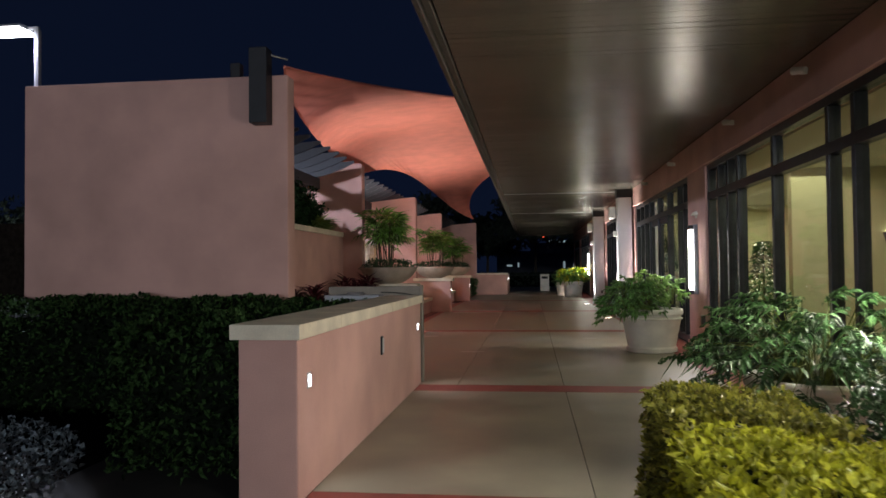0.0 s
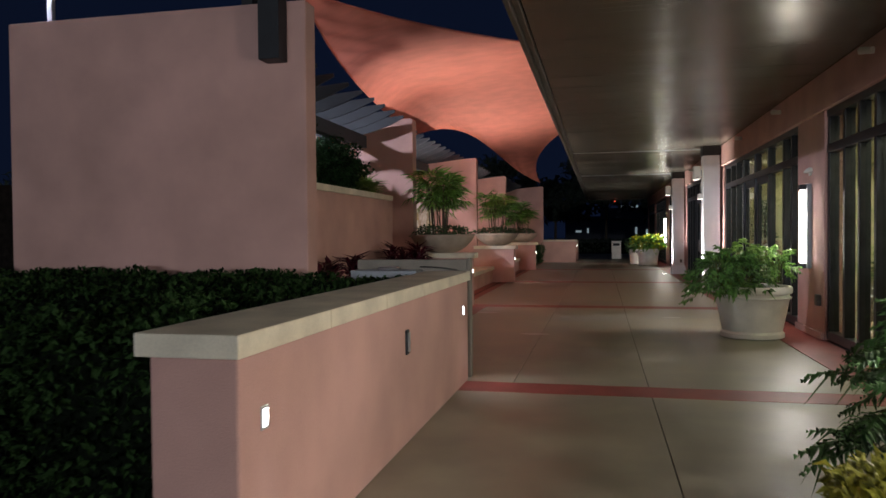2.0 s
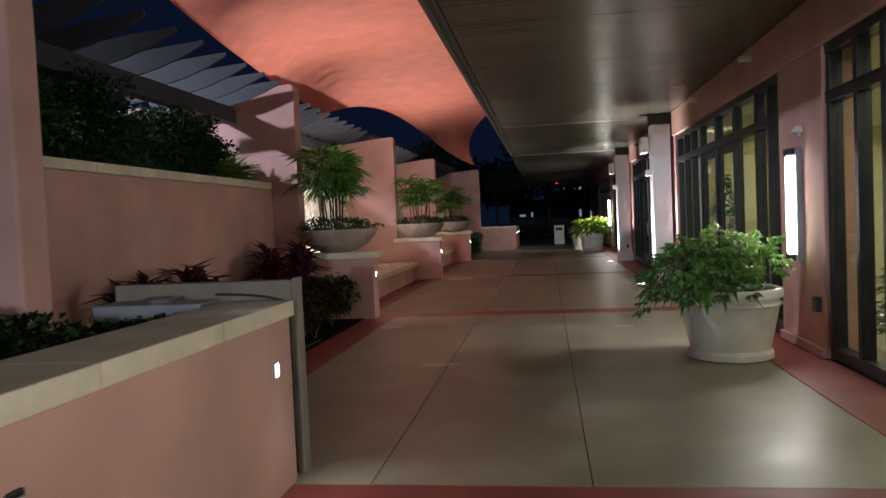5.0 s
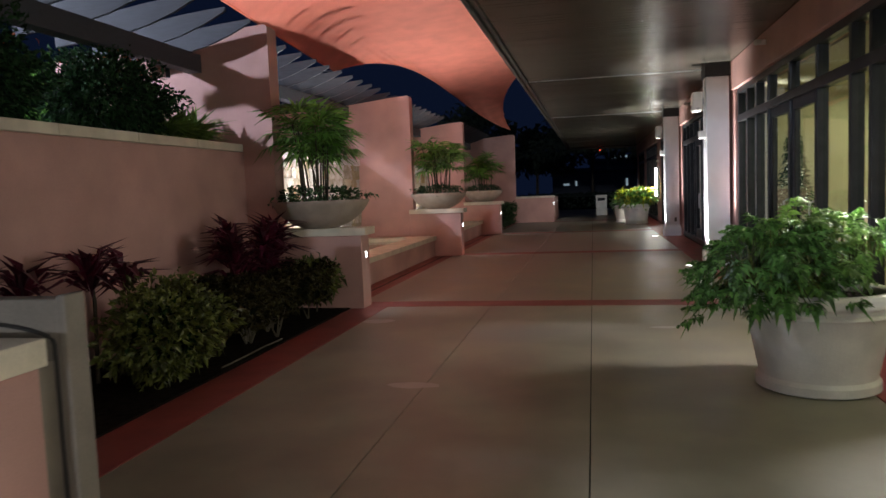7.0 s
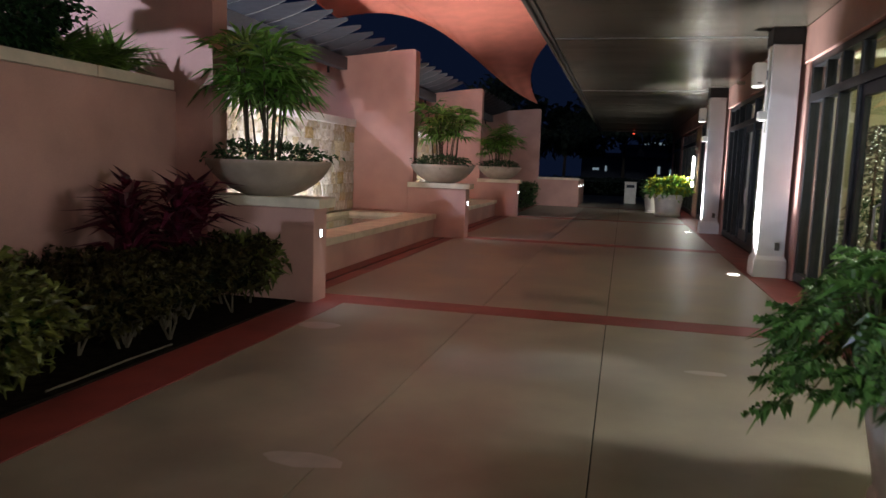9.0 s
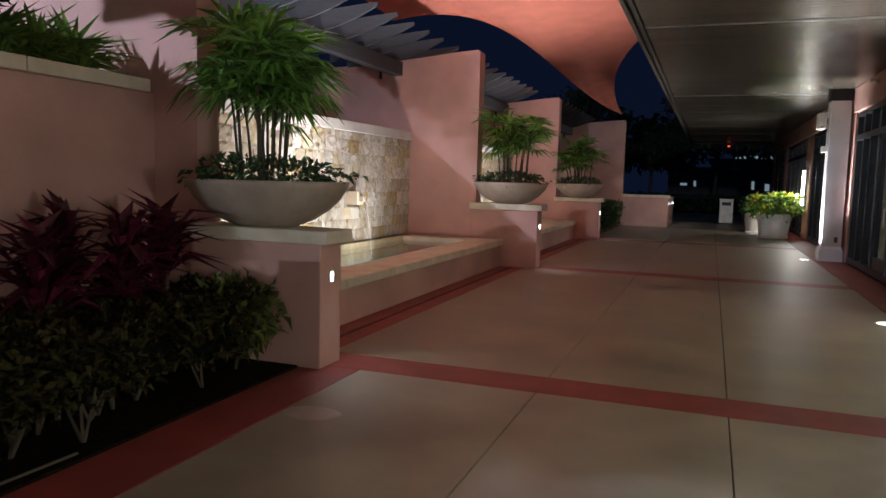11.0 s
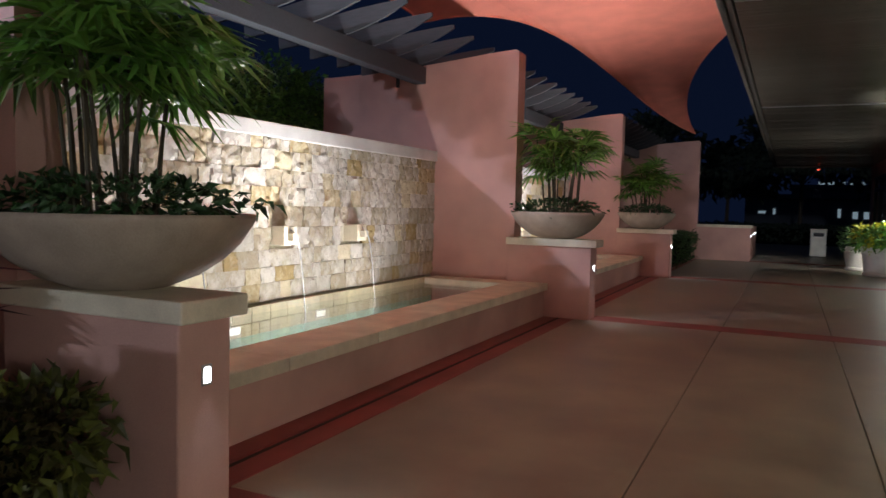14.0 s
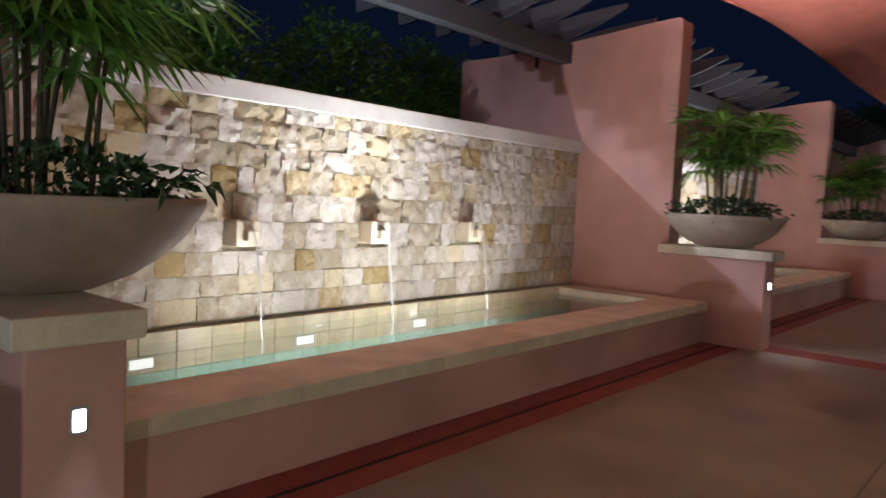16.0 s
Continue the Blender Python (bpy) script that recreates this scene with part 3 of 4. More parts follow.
# rooms
structure("floor_room", block(3.2, 8.0, -4, 51, -0.05, 0.01), CARPET, "brown interior floor", "floor")
structure("ceiling_room", block(3.4, 8.0, -4, 51, 3.2, 3.3), PLASTER, "pale interior ceiling", "ceiling")
structure("wall_room_back", block(8.0, 8.2, -4, 51, 0, 3.3), PLASTER, "cream interior wall", "wall")
for y, x0 in ((5.0, 3.35), (13.5, 4.6), (21.65, 3.35), (29.7, 3.35), (50.9, 3.2)):
    structure("wall_room_cross", block(x0, 8.0, y - 0.1, y + 0.1, 0.01, 3.2), PLASTER, "cream interior cross wall", "wall")
structure("wall_room_pier", block(5.0, 5.5, 8.9, 9.4, 0.01, 3.2, bevel=0.01), STUCCO, "pink interior pillar", "wall")
structure("wall_end", block(3.2, 8.2, 51.0, 51.2, 0, 3.8), STUCCO, "pink end wall", "wall")
structure("roof_building", block(3.2, 8.2, -4, 51.2, 3.76, 4.02), FASCIA, "flat roof over the rooms", "roof")
for x, y in ((7.9, 10.3), (7.9, 11.8), (6.2, 13.38), (7.9, 16.4), (7.9, 18.6), (6.4, 21.53)):
    t = thing("wall_sconce", x, y, 2.05, "lit bronze uplight sconce on a cream wall", "sconce", "sconces")
    part("shade", lathe([(0.05, -0.2), (0.1, 0.0), (0.08, 0.0), (0.03, -0.18)], 16), BRONZE, t)
    part("bulb", lathe([(0.01, -0.05), (0.05, -0.02), (0.05, 0.02), (0.01, 0.05)], 12), SCONCE, t)


def lit_tree(x, y, h):
    t = thing("christmas_tree", x, y, 0.01, "slim dark fir hung with small white lights, indoors", "christmas tree", "fairy-lit trees")
    bm = bmesh.new()
    tube(bm, [(0, 0, 0), (0, 0, h)], 0.04, 0.01, 6)
    part("trunk", bm, BARK, t)
    n = 1400
    z = rng.random(n) ** 1.4 * (h - 0.25)
    a = rng.random(n) * 6.283
    r = 0.45 * (1 - z / h) * np.sqrt(rng.random(n))
    p = np.stack([r * np.cos(a), r * np.sin(a), z + 0.25], 1)
    leaves_mesh("needles", p, np.stack([np.cos(a), np.sin(a), 0 * a - 0.2], 1), unit(n), 0.12, 0.03, LEAF_DARK, t)
    bm = bmesh.new()
    for k in range(110):
        zz = (k / 110) * (h - 0.3) + 0.28
        aa, rr = k * 2.4, 0.47 * (1 - zz / (h + 0.1))
        s = 0.006
        c = Vector((rr * math.cos(aa), rr * math.sin(aa), zz))
        box(bm, c.x - s, c.x + s, c.y - s, c.y + s, c.z - s, c.z + s)
    part("fairy_lights", bm, FAIRY, t, "string of small white lights")["kind"] = "stuff"


lit_tree(3.95, 12.9, 1.9)
lit_tree(3.9, 20.9, 2.3)
t = thing("bench", 4.6, 7.4, 0.01, "low dark upholstered bench indoors", "bench")
part("seat", block(-0.35, 0.35, -0.8, 0.8, 0.32, 0.45, bevel=0.03), BRONZE, t)
for a, b in ((-0.3, -0.7), (0.24, -0.7), (-0.3, 0.64), (0.24, 0.64)):
    part("leg", block(a, a + 0.06, b, b + 0.06, 0, 0.32), BRONZE, t)

# ring of the added downlight, out of view above the start
t = thing("fill_downlight", 1.7, 1.3, 3.72, "round recessed downlight, added out of view in the canopy", "downlight")
part("ring", lathe([(0.09, 0.0), (0.11, -0.01), (0.11, 0.03), (0.09, 0.03)], 24), METAL, t)

# ---- left: the tall wall, fins, low wall ----
structure("wall_tall", block(-6.95, -3.17, 9.2, 9.48, 0, 4.09, bevel=0.02), STUCCO, "tall free-standing pink stucco wall", "wall")
t = thing("sail_bracket", -3.5, 9.1, 3.42, "black steel post bolted to the tall wall, holding the sail", "bracket", "sail brackets")
part("post", block(-0.12, 0.12, -0.12, 0.1, 0, 0.99, bevel=0.008), BLACK, t)
bm = bmesh.new()
tube(bm, [(0.1, 0.05, 0.93), (0.26, 0.3, 0.93)], 0.014, 0.014, 8)
part("turnbuckle", bm, METAL, t)
bm = bmesh.new()
tube(bm, [(-0.1, 0.05, 0.85), (-0.35, 0.4, 0.67)], 0.008, 0.008, 6)
part("cable", bm, BLACK, t)
t = thing("sail_post", -4.1, 9.75, 0, "black steel post behind the tall wall", "post")
part("post", block(-0.07, 0.07, -0.07, 0.07, 0, 4.42, bevel=0.006), BLACK, t)


def fin(name, y, x_r, x_l, thick, top):
    """A tall wall whose top dips in a shallow curve away from the walkway."""
    bm = bmesh.new()
    prof = [(x_r, 0)] + [(x_r - 0.06 + 0.06 * math.cos(q * 0.3927), top - 0.06 + 0.06 * math.sin(q * 0.3927)) for q in range(5)]
    for k in range(1, 13):
        f = k / 12
        prof.append((x_r - 0.2 - (x_r - 0.2 - x_l) * f, top - 0.24 * math.sin(f * math.pi * 0.5)))
    prof.append((x_l, 0))
    a = [bm.verts.new((x, y, z)) for x, z in prof]
    b = [bm.verts.new((x, y + thick, z)) for x, z in prof]
    bm.faces.new(a), bm.faces.new(b[::-1])
    for k in range(len(prof)):
        bm.faces.new((a[k], b[k], b[(k + 1) % len(prof)], a[(k + 1) % len(prof)]))
    bmesh.ops.recalc_face_normals(bm, faces=bm.faces)
    return structure(name, bm, STUCCO, "tall pink stucco fin wall with a curved top", "wall")


FIN_Y = [16.84, 24.6, 32.3]
for y, x, top in zip(FIN_Y, (-3.98, -3.92, -3.97), (4.03, 3.96, 3.97)):
    fin("wall_fin", y, x, -7.42, 0.3, top)
fin("wall_fin_end", 40.15, -3.0, -7.6, 0.3, 4.0)


def step_light(x, y, z, facing, power=6.0):
    """A small lit louvre in a wall; facing: the way it looks."""
    t = thing("step_light", x, y, z, "small lit step light set in a pink wall", "step light", "step lights", rz={"x": 0, "-y": -90}[facing])
    part("lens", block(-0.01, 0.008, -0.026, 0.026, -0.042, 0.042, bevel=0.012), STEPLAMP, t)
    part("frame", block(-0.012, 0.003, -0.034, 0.034, -0.052, 0.052, bevel=0.003), METAL, t)
    d = (0.05, 0, 0) if facing == "x" else (0, -0.05, 0)
    e = Vector((x, y, z)) + Vector(d)
    light("step_lamp_light", "SPOT", look(e, e + Vector(d) * 10 + Vector((0, 0, -0.75))), power, COOL, 0.03, spot=105, blend=0.9)


# low wall beside the walk, slightly off the building's line
LOW = pose(-1.485, 4.48, 0, 0, 0, -0.6)
structure("wall_low", block(-0.4, 0, 0, 4.84, 0, 1.05, bevel=0.012), STUCCO, "low pink stucco wall beside the walk", "wall").matrix_world = LOW
cop = structure("wall_low_coping", block(-0.4, 0, 0, 4.82, 1.0501, 1.06), MORTAR, "cream cast stone coping of the low wall", "coping")
cop.matrix_world = LOW
for k in range(5):
    part("coping_stone", block(-0.44, 0.03, -0.05 + k * 0.98 + 0.003, 0.93 + k * 0.98 - 0.003, 1.052, 1.15, bevel=0.006), COPING, cop)
step_light(-1.479, 4.7, 0.76, "x", 12)
step_light(-1.434, 9.06, 0.76, "x", 12)
t = thing("slot_outlet", -1.456, 6.95, 0.75, "narrow dark outlet cover in the low wall", "outlet")
c = part("cover", block(-0.01, 0.012, -0.035, 0.035, -0.09, 0.09, bevel=0.004), BLACK, t)
part("flap", block(0.012, 0.02, -0.015, 0.03, -0.07, 0.07, bevel=0.002), METAL, c)
# block with the drinking fountain at the low wall's end
slab = structure("wall_end_block", block(-2.7, -1.465, 9.46, 9.55, 0, 1.265, bevel=0.008), TAUPE, "taupe stone slab with an arched moulding at the low wall's end", "wall")
part("edge_strip", block(-1.463, -1.425, 9.45, 9.56, 0, 1.28, bevel=0.008), TAUPE, slab)
bm = bmesh.new()
arch = [(-1.485, 9.458, 0.0), (-1.485, 9.458, 1.1)] + [(-1.985 + 0.5 * math.cos(a * 0.157), 9.458, 1.1 + 0.085 * math.sin(a * 0.157)) for a in range(1, 11)]
tube(bm, arch, 0.009, 0.009, 6)
part("moulding", bm, DARK_JOINT, slab, "dark arched groove")
structure("wall_end_joint", block(-1.85, -1.49, 9.325, 9.458, 0, 1.04), TAUPE, "taupe stone return at the end of the low wall", "wall")
t = thing("drinking_fountain", -2.3, 9.34, 0, "grey metal drinking fountain with a steel basin rim", "drinking fountain")
b = part("body", block(-0.38, 0.35, -0.17, 0.115, 0, 1.16, bevel=0.01), GREYBOX, t)
bm = lathe([(0.11, 1.162), (0.115, 1.185), (0.1, 1.19), (0.09, 1.17)], 28)
part("basin_rim", bm, METAL, b, "polished steel rim")

# raised planter wall of the first bay
structure("wall_planter", block(-4.7, -4.44, 9.48, 16.9, 0, 2.26, bevel=0.01), STUCCO, "pink stucco wall of a raised planter", "wall")
cop = structure("wall_planter_coping", block(-4.7, -4.46, 9.5, 16.75, 2.2605, 2.27), MORTAR, "weathered cream coping of the raised planter", "coping")
for k in range(6):
    a = 9.5 + k * 1.21
    part("coping_stone", block(-4.74, -4.40, a + 0.003, a + 1.207, 2.262, 2.37, bevel=0.008), COPING, cop)
structure("ground_planter", block(-7.6, -4.7, 9.48, 16.9, 0, 2.2), SOIL, "raised bed of soil", "ground")
structure("wall_planter_far", block(-4.7, -4.44, 32.6, 40.15, 0, 2.3, bevel=0.01), STUCCO, "pink stucco wall of a raised planter", "wall")


def pedestal(y, end=-2.72, top=1.05):
    s = structure("wall_pedestal", block(-4.0, end, y - 0.07, y + 0.28, 0, top - 0.01, bevel=0.012), STUCCO, "low pink wall that carries a planter bowl", "wall")
    part("coping_stone", block(-4.0, end + 0.09, y - 0.14, y + 0.31, top - 0.008, 1.14 if top < 1.05 else 1.16, bevel=0.01), COPING, s, "cream cast stone coping")
    step_light(end + 0.003, y + 0.11, 0.75, "x", 11)


for y, top in zip(FIN_Y, (1.04, 1.06, 1.06)):
    pedestal(y, top=top)
structure("wall_end_low", block(-3.0, -1.3, 40.15, 40.5, 0, 1.1, bevel=0.012), STUCCO, "low pink wall across the far end", "wall")
structure("wall_end_low_coping", block(-3.0, -1.25, 40.1, 40.55, 1.102, 1.19, bevel=0.01), COPING, "cream coping of the low end wall", "coping")
structure("wall_end_return", block(-1.7, -1.3, 40.5, 44.6, 0, 1.1, bevel=0.012), STUCCO, "low pink wall beyond the end wall", "wall")
step_light(-1.297, 40.35, 0.85, "x", 4)
step_light(-1.297, 41.9, 0.85, "x", 4)
step_light(-1.297, 43.6, 0.85, "x", 4)


# ---- pergolas ----
def pergola(x, y0, y1, low):
    t = thing("pergola", x, y0, low, "grey slatted pergola on a long beam", "pergola", "pergolas")
    part("beam", block(-0.1, 0.1, 0, y1 - y0, 3.42, 3.68, bevel=0.008), PERGOLA, t)
    n = int((y1 - y0) / 0.69)
    for k in range(n + 1):
        y = 0.25 + k * (y1 - y0 - 0.5) / n
        bm = bmesh.new()
        prof = ((-0.95, 3.57, 0.19), (-0.5, 3.61, 0.25), (0.0, 3.66, 0.28), (0.35, 3.74, 0.25), (0.7, 3.86, 0.165), (1.0, 4.0, 0.05))
        low = [bm.verts.new((px, y, pz)) for px, pz, h in prof]
        top = [bm.verts.new((px, y - 0.1 * h, pz + h)) for px, pz, h in prof]
        low2 = [bm.verts.new((v.co.x, v.co.y + 0.04, v.co.z)) for v in low]
        top2 = [bm.verts.new((v.co.x, v.co.y + 0.04, v.co.z)) for v in top]
        for q in range(len(prof) - 1):
            for p0, p1 in ((low, top), (top, top2), (top2, low2), (low2, low)):
                bm.faces.new((p0[q], p0[q + 1], p1[q + 1], p1[q]))
        for q in (0, -1):
            bm.faces.new((low[q], top[q], top2[q], low2[q]))
        bmesh.ops.recalc_face_normals(bm, faces=bm.faces)
        part("slat", bm, PERGOLA, t)
    bm = bmesh.new()
    tube(bm, [(-0.13, y1 - y0 - 0.5, 3.3), (-0.13, y1 - y0 - 0.5, 3.44)], 0.03, 0.03, 8)
    part("downlight", bm, BLACK, t, "small black unlit spotlight")


pergola(-5.1, 9.5, 16.82, 0)
pergola(-5.56, 17.16, 24.58, 0.1)
pergola(-5.56, 24.92, 32.28, 0.1)
pergola(-5.1, 32.62, 40.13, 0)


# ---- shade sail ----
def sail():
    """A four-cornered cloth between curved hems: A and C low, B on the roof, D behind the fountains."""
    A, B, C, D = Vector((-3.3, 9.46, 4.27)), Vector((4.32, 25.3, 6.54)), Vector((-3.13, 39.8, 4.2)), Vector((-6.44, 26.37, 5.0))
    hem_ab, hem_bc, hem_ad = Vector((-3.62, 18.07, 5.98)), Vector((-3.77, 31.29, 5.99)), Vector((-5.85, 17.0, 5.15))
    hem_dc = Vector((-4.71, 30.05, 6.46)), Vector((-4.82, 34.86, 4.68))

    def quad(p, c, q, f):
        return p * (1 - f) ** 2 + c * 2 * f * (1 - f) + q * f * f

    def ab(f):
        return quad(A, hem_ab, B, f)

    def ad(f):
        return quad(A, hem_ad, D, f)

    def bc(f):
        return quad(B, hem_bc, C, f)

    def dc(f):
        return D * (1 - f) ** 3 + hem_dc[0] * 3 * f * (1 - f) ** 2 + hem_dc[1] * 3 * f * f * (1 - f) + C * f ** 3

    n = 90
    bm = bmesh.new()
    g = []
    for i in range(n + 1):
        u = i / n
        row = []
        for j in range(n + 1):
            v = j / n
            p = (1 - v) * ab(u) + v * dc(u) + (1 - u) * ad(v) + u * bc(v) - ((1 - u) * (1 - v) * A + u * (1 - v) * B + u * v * C + (1 - u) * v * D)
            fold = 0.02 * math.sin(v * 75 + 3 * u) * math.exp(-u * 7) + 0.018 * math.sin(u * 75 + 2 * v) * math.exp(-(1 - v) * 8) + 0.015 * math.sin(u * 70) * math.exp(-v * 9)
            row.append(bm.verts.new(p + Vector((0, 0, fold))))
        g.append(row)
    for i in range(n):
        for j in range(n):
            bm.faces.new((g[i][j], g[i + 1][j], g[i + 1][j + 1], g[i][j + 1]))
    t = tagged(new("shade_sail"), "large orange-red fabric shade sail stretched over the court", "shade sail")
    part("cloth", bm, SAIL, t, smooth=True)
    for hem in (ab, bc, dc, ad):
        part("hem", tube(bmesh.new(), [hem(k / 24) for k in range(25)], 0.02, 0.02, 6), SAIL, t, "stitched hem with a cable inside")


sail()
t = thing("sail_mast", 4.5, 25.35, 4.02, "dark steel mast on the roof that holds the sail", "mast")
part("pole", tube(bmesh.new(), [(0, 0, 0), (0, 0, 2.7)], 0.09, 0.07, 12), BLACK, t)
t = thing("sail_mast", -7.65, 26.6, 0, "dark steel mast behind the fountain wall that holds the sail", "mast")
part("pole", tube(bmesh.new(), [(0, 0, 0), (0, 0, 5.2)], 0.08, 0.07, 12), BLACK, t)
part("cable", tube(bmesh.new(), [(0, 0, 5.1), (1.21, -0.23, 5.0)], 0.012, 0.012, 6), METAL, t)


# ---- fountains ----
def fountain(y0, y1, full):
    wall = structure("wall_fountain", block(-5.7, -5.32, y0, y1, 0, 2.30), MORTAR, "split limestone fountain wall lit from the pool", "wall")
    part("coping_stone", block(-5.75, -5.24, y0, y1, 2.302, 2.46, bevel=0.008), WHITECAP, wall, "pale cast stone coping")
    spouts = [y0 + 2.05, y0 + 3.52, y0 + 4.99]
    rs = random.Random(3)
    kinds = {}
    z = 0.53
    while z < 2.28:
        h = rs.choice((0.17, 0.19, 0.21, 0.24))
        if 2.3 - z - h < 0.12:
            h = 2.3 - z
        y = y0
        while y < y1 - 0.02:
            w = rs.choice((0.16, 0.2, 0.24, 0.29, 0.35) if full else (0.36, 0.44, 0.5))
            if y1 - y - w < 0.14:
                w = y1 - y
            cut = any(abs(y + w / 2 - s) < w / 2 + 0.1 for s in spouts) and z + h > 1.15 and z < 1.3
            if not cut:
                v = rs.randint(0, 4)
                ochre = rs.random() < 0.11 + 0.3 * max(0.0, math.sin(y * 4.1 + math.sin(z * 3) * 0.8)) ** 2
                key = (round(w, 3), round(h, 3), v, ochre, z < 0.95)
                if key not in kinds:
                    bm = bmesh.new()
                    nx, nz = max(5, round(w / 0.034)), max(4, round(h / 0.036))
                    r2 = random.Random(v * 31 + int(w * 1000))
                    grid = []
                    deep = r2.uniform(0.034, 0.054)
                    rugged = 0.6 if z < 0.95 and v != 1 else 1.0
                    shift = Vector((v * 7.3, w * 40, h * 60))
                    for i in range(nx + 1):
                        col = []
                        for j in range(nz + 1):
                            inner = 0 < i < nx and 0 < j < nz
                            q = Vector((0, w * i / nx, h * j / nz))
                            x = deep + rugged * (0.026 * noise.noise(q * 13 + shift) + 0.02 * abs(noise.noise(q * 31 + shift)) + r2.uniform(-0.006, 0.006)) - (0 if inner else 0.005)
                            col.append(bm.verts.new((max(0.008, x), 0.0012 + (w - 0.0024) * i / nx, 0.0012 + (h - 0.0024) * j / nz)))
                        grid.append(col)
                    for i in range(nx):
                        for j in range(nz):
                            bm.faces.new((grid[i][j], grid[i + 1][j], grid[i + 1][j + 1], grid[i][j + 1]))
                    rim = [grid[i][0] for i in range(nx + 1)] + [grid[nx][j] for j in range(1, nz + 1)] + [grid[i][nz] for i in range(nx - 1, -1, -1)] + [grid[0][j] for j in range(nz - 1, 0, -1)]
                    back = [bm.verts.new((-0.02, q.co.y, q.co.z)) for q in rim]
                    for k in range(len(rim)):
                        bm.faces.new((rim[k], back[k], back[(k + 1) % len(rim)], rim[(k + 1) % len(rim)]))
                    bmesh.ops.recalc_face_normals(bm, faces=bm.faces)
                    me = bpy.data.meshes.new("stone")
                    rims = set(rim)
                    for f in bm.faces:
                        f.smooth = True
                    for e in bm.edges:
                        e.smooth = not (e.verts[0] in rims or e.verts[1] in rims) and e.calc_face_angle(0) < 0.6
                    bm.to_mesh(me)
                    bm.free()
                    me.materials.append(STONE_Y if ochre else STONE)
                    kinds[key] = me
                ob = new("stone", kinds[key])
                ob.parent = wall
                ob.location = (-5.32, y, z)
            y += w
        z += h
    # pool
    p = structure("wall_pool", block(-3.75, -3.4, y0, y1, 0, 0.395, bevel=0.01), STUCCO, "low pink wall of the fountain pool", "wall")
    n = 6
    for k in range(n):
        a, b = y0 + (y1 - y0) * k / n, y0 + (y1 - y0) * (k + 1) / n
        part("coping_stone", block(-3.9, -3.35, a + 0.003, b - 0.003, 0.397, 0.5, bevel=0.008), COPING, p, "cream coping of the pool")
    part("coping_stone", block(-5.2, -3.9, y1 - 0.45, y1 - 0.003, 0.397, 0.495, bevel=0.008), COPING, p)
    lin = structure("floor_pool", block(-5.32, -3.75, y0, y1, -0.05, 0.02), TILE, "pool lining of cream tiles", "floor")
    for k in range(int((y1 - y0) / 0.3)):
        part("tile", block(-5.32, -5.2, y0 + k * 0.3 + 0.003, y0 + k * 0.3 + 0.297, 0.205, 0.50, bevel=0.003), TILE, lin)
        part("tile", block(-5.32, -5.2, y0 + k * 0.3 + 0.003, y0 + k * 0.3 + 0.297, 0.02, 0.20, bevel=0.003), TILE_BLUE, lin, "turquoise tile")
    for k in range(int((y1 - y0) / 0.3)):
        part("tile", block(-3.77, -3.752, y0 + k * 0.3 + 0.003, y0 + k * 0.3 + 0.297, 0.02, 0.37, bevel=0.003), TILE_BLUE, lin, "turquoise waterline tile")
    w = tagged(mesh_object("water", block(-5.198, -3.772, y0, y1 - 0.02, 0.38, 0.42), WATER), "clear lit water in the fountain pool", "water", kind="structure")
    w.visible_shadow = False
    for k in range(3):
        # added glowing rectangle on the back tiles; floor lamps do the lighting
        t = thing("pool_glow", -5.198, y0 + 1.22 + k * 1.5, 0.28, "glowing rectangle on the back tiles under the water", "pool lamp", "pool lamps")
        part("lens", block(0, 0.012, -0.09, 0.09, -0.035, 0.035, bevel=0.004), POOLGLOW, t)
        part("frame", block(-0.002, 0.008, -0.105, 0.105, -0.05, 0.05, bevel=0.003), METAL, t)
        t = thing("underwater_lamp", -4.4, y0 + 2.05 + k * 1.47, 0.02, "round steel lamp on the pool floor", "pool lamp", "underwater lamps")
        part("housing", lathe([(0.09, 0.0), (0.09, 0.08), (0.07, 0.085)], 20), METAL, t)
    for s in spouts:
        t = thing("water_spout", -5.32, s, 1.13, "square cast stone spout in the limestone wall", "spout", "fountain spouts")
        b = part("body", block(-0.03, 0.21, -0.11, 0.11, 0.0, 0.21, bevel=0.006), COPING, t)
        part("channel", block(0.21, 0.28, -0.05, 0.05, 0.05, 0.13, bevel=0.004), COPING, b)
        j = thing("water_jet", -5.07, s, 0, "thin stream of water falling into the pool", "water jet", "water jets")
        bm = bmesh.new()
        tube(bm, [(-0.04, 0, 1.3), (0.03, 0, 1.27), (0.08, 0.005, 1.1), (0.12, 0.01, 0.8), (0.15, 0.012, 0.5), (0.17, 0.01, 0.3)], 0.009, 0.006, 8)
        o = part("stream", bm, JET, j, smooth=True)
        o.visible_shadow = False


fountain(17.2, 24.6, True)
fountain(24.9, 32.3, False)


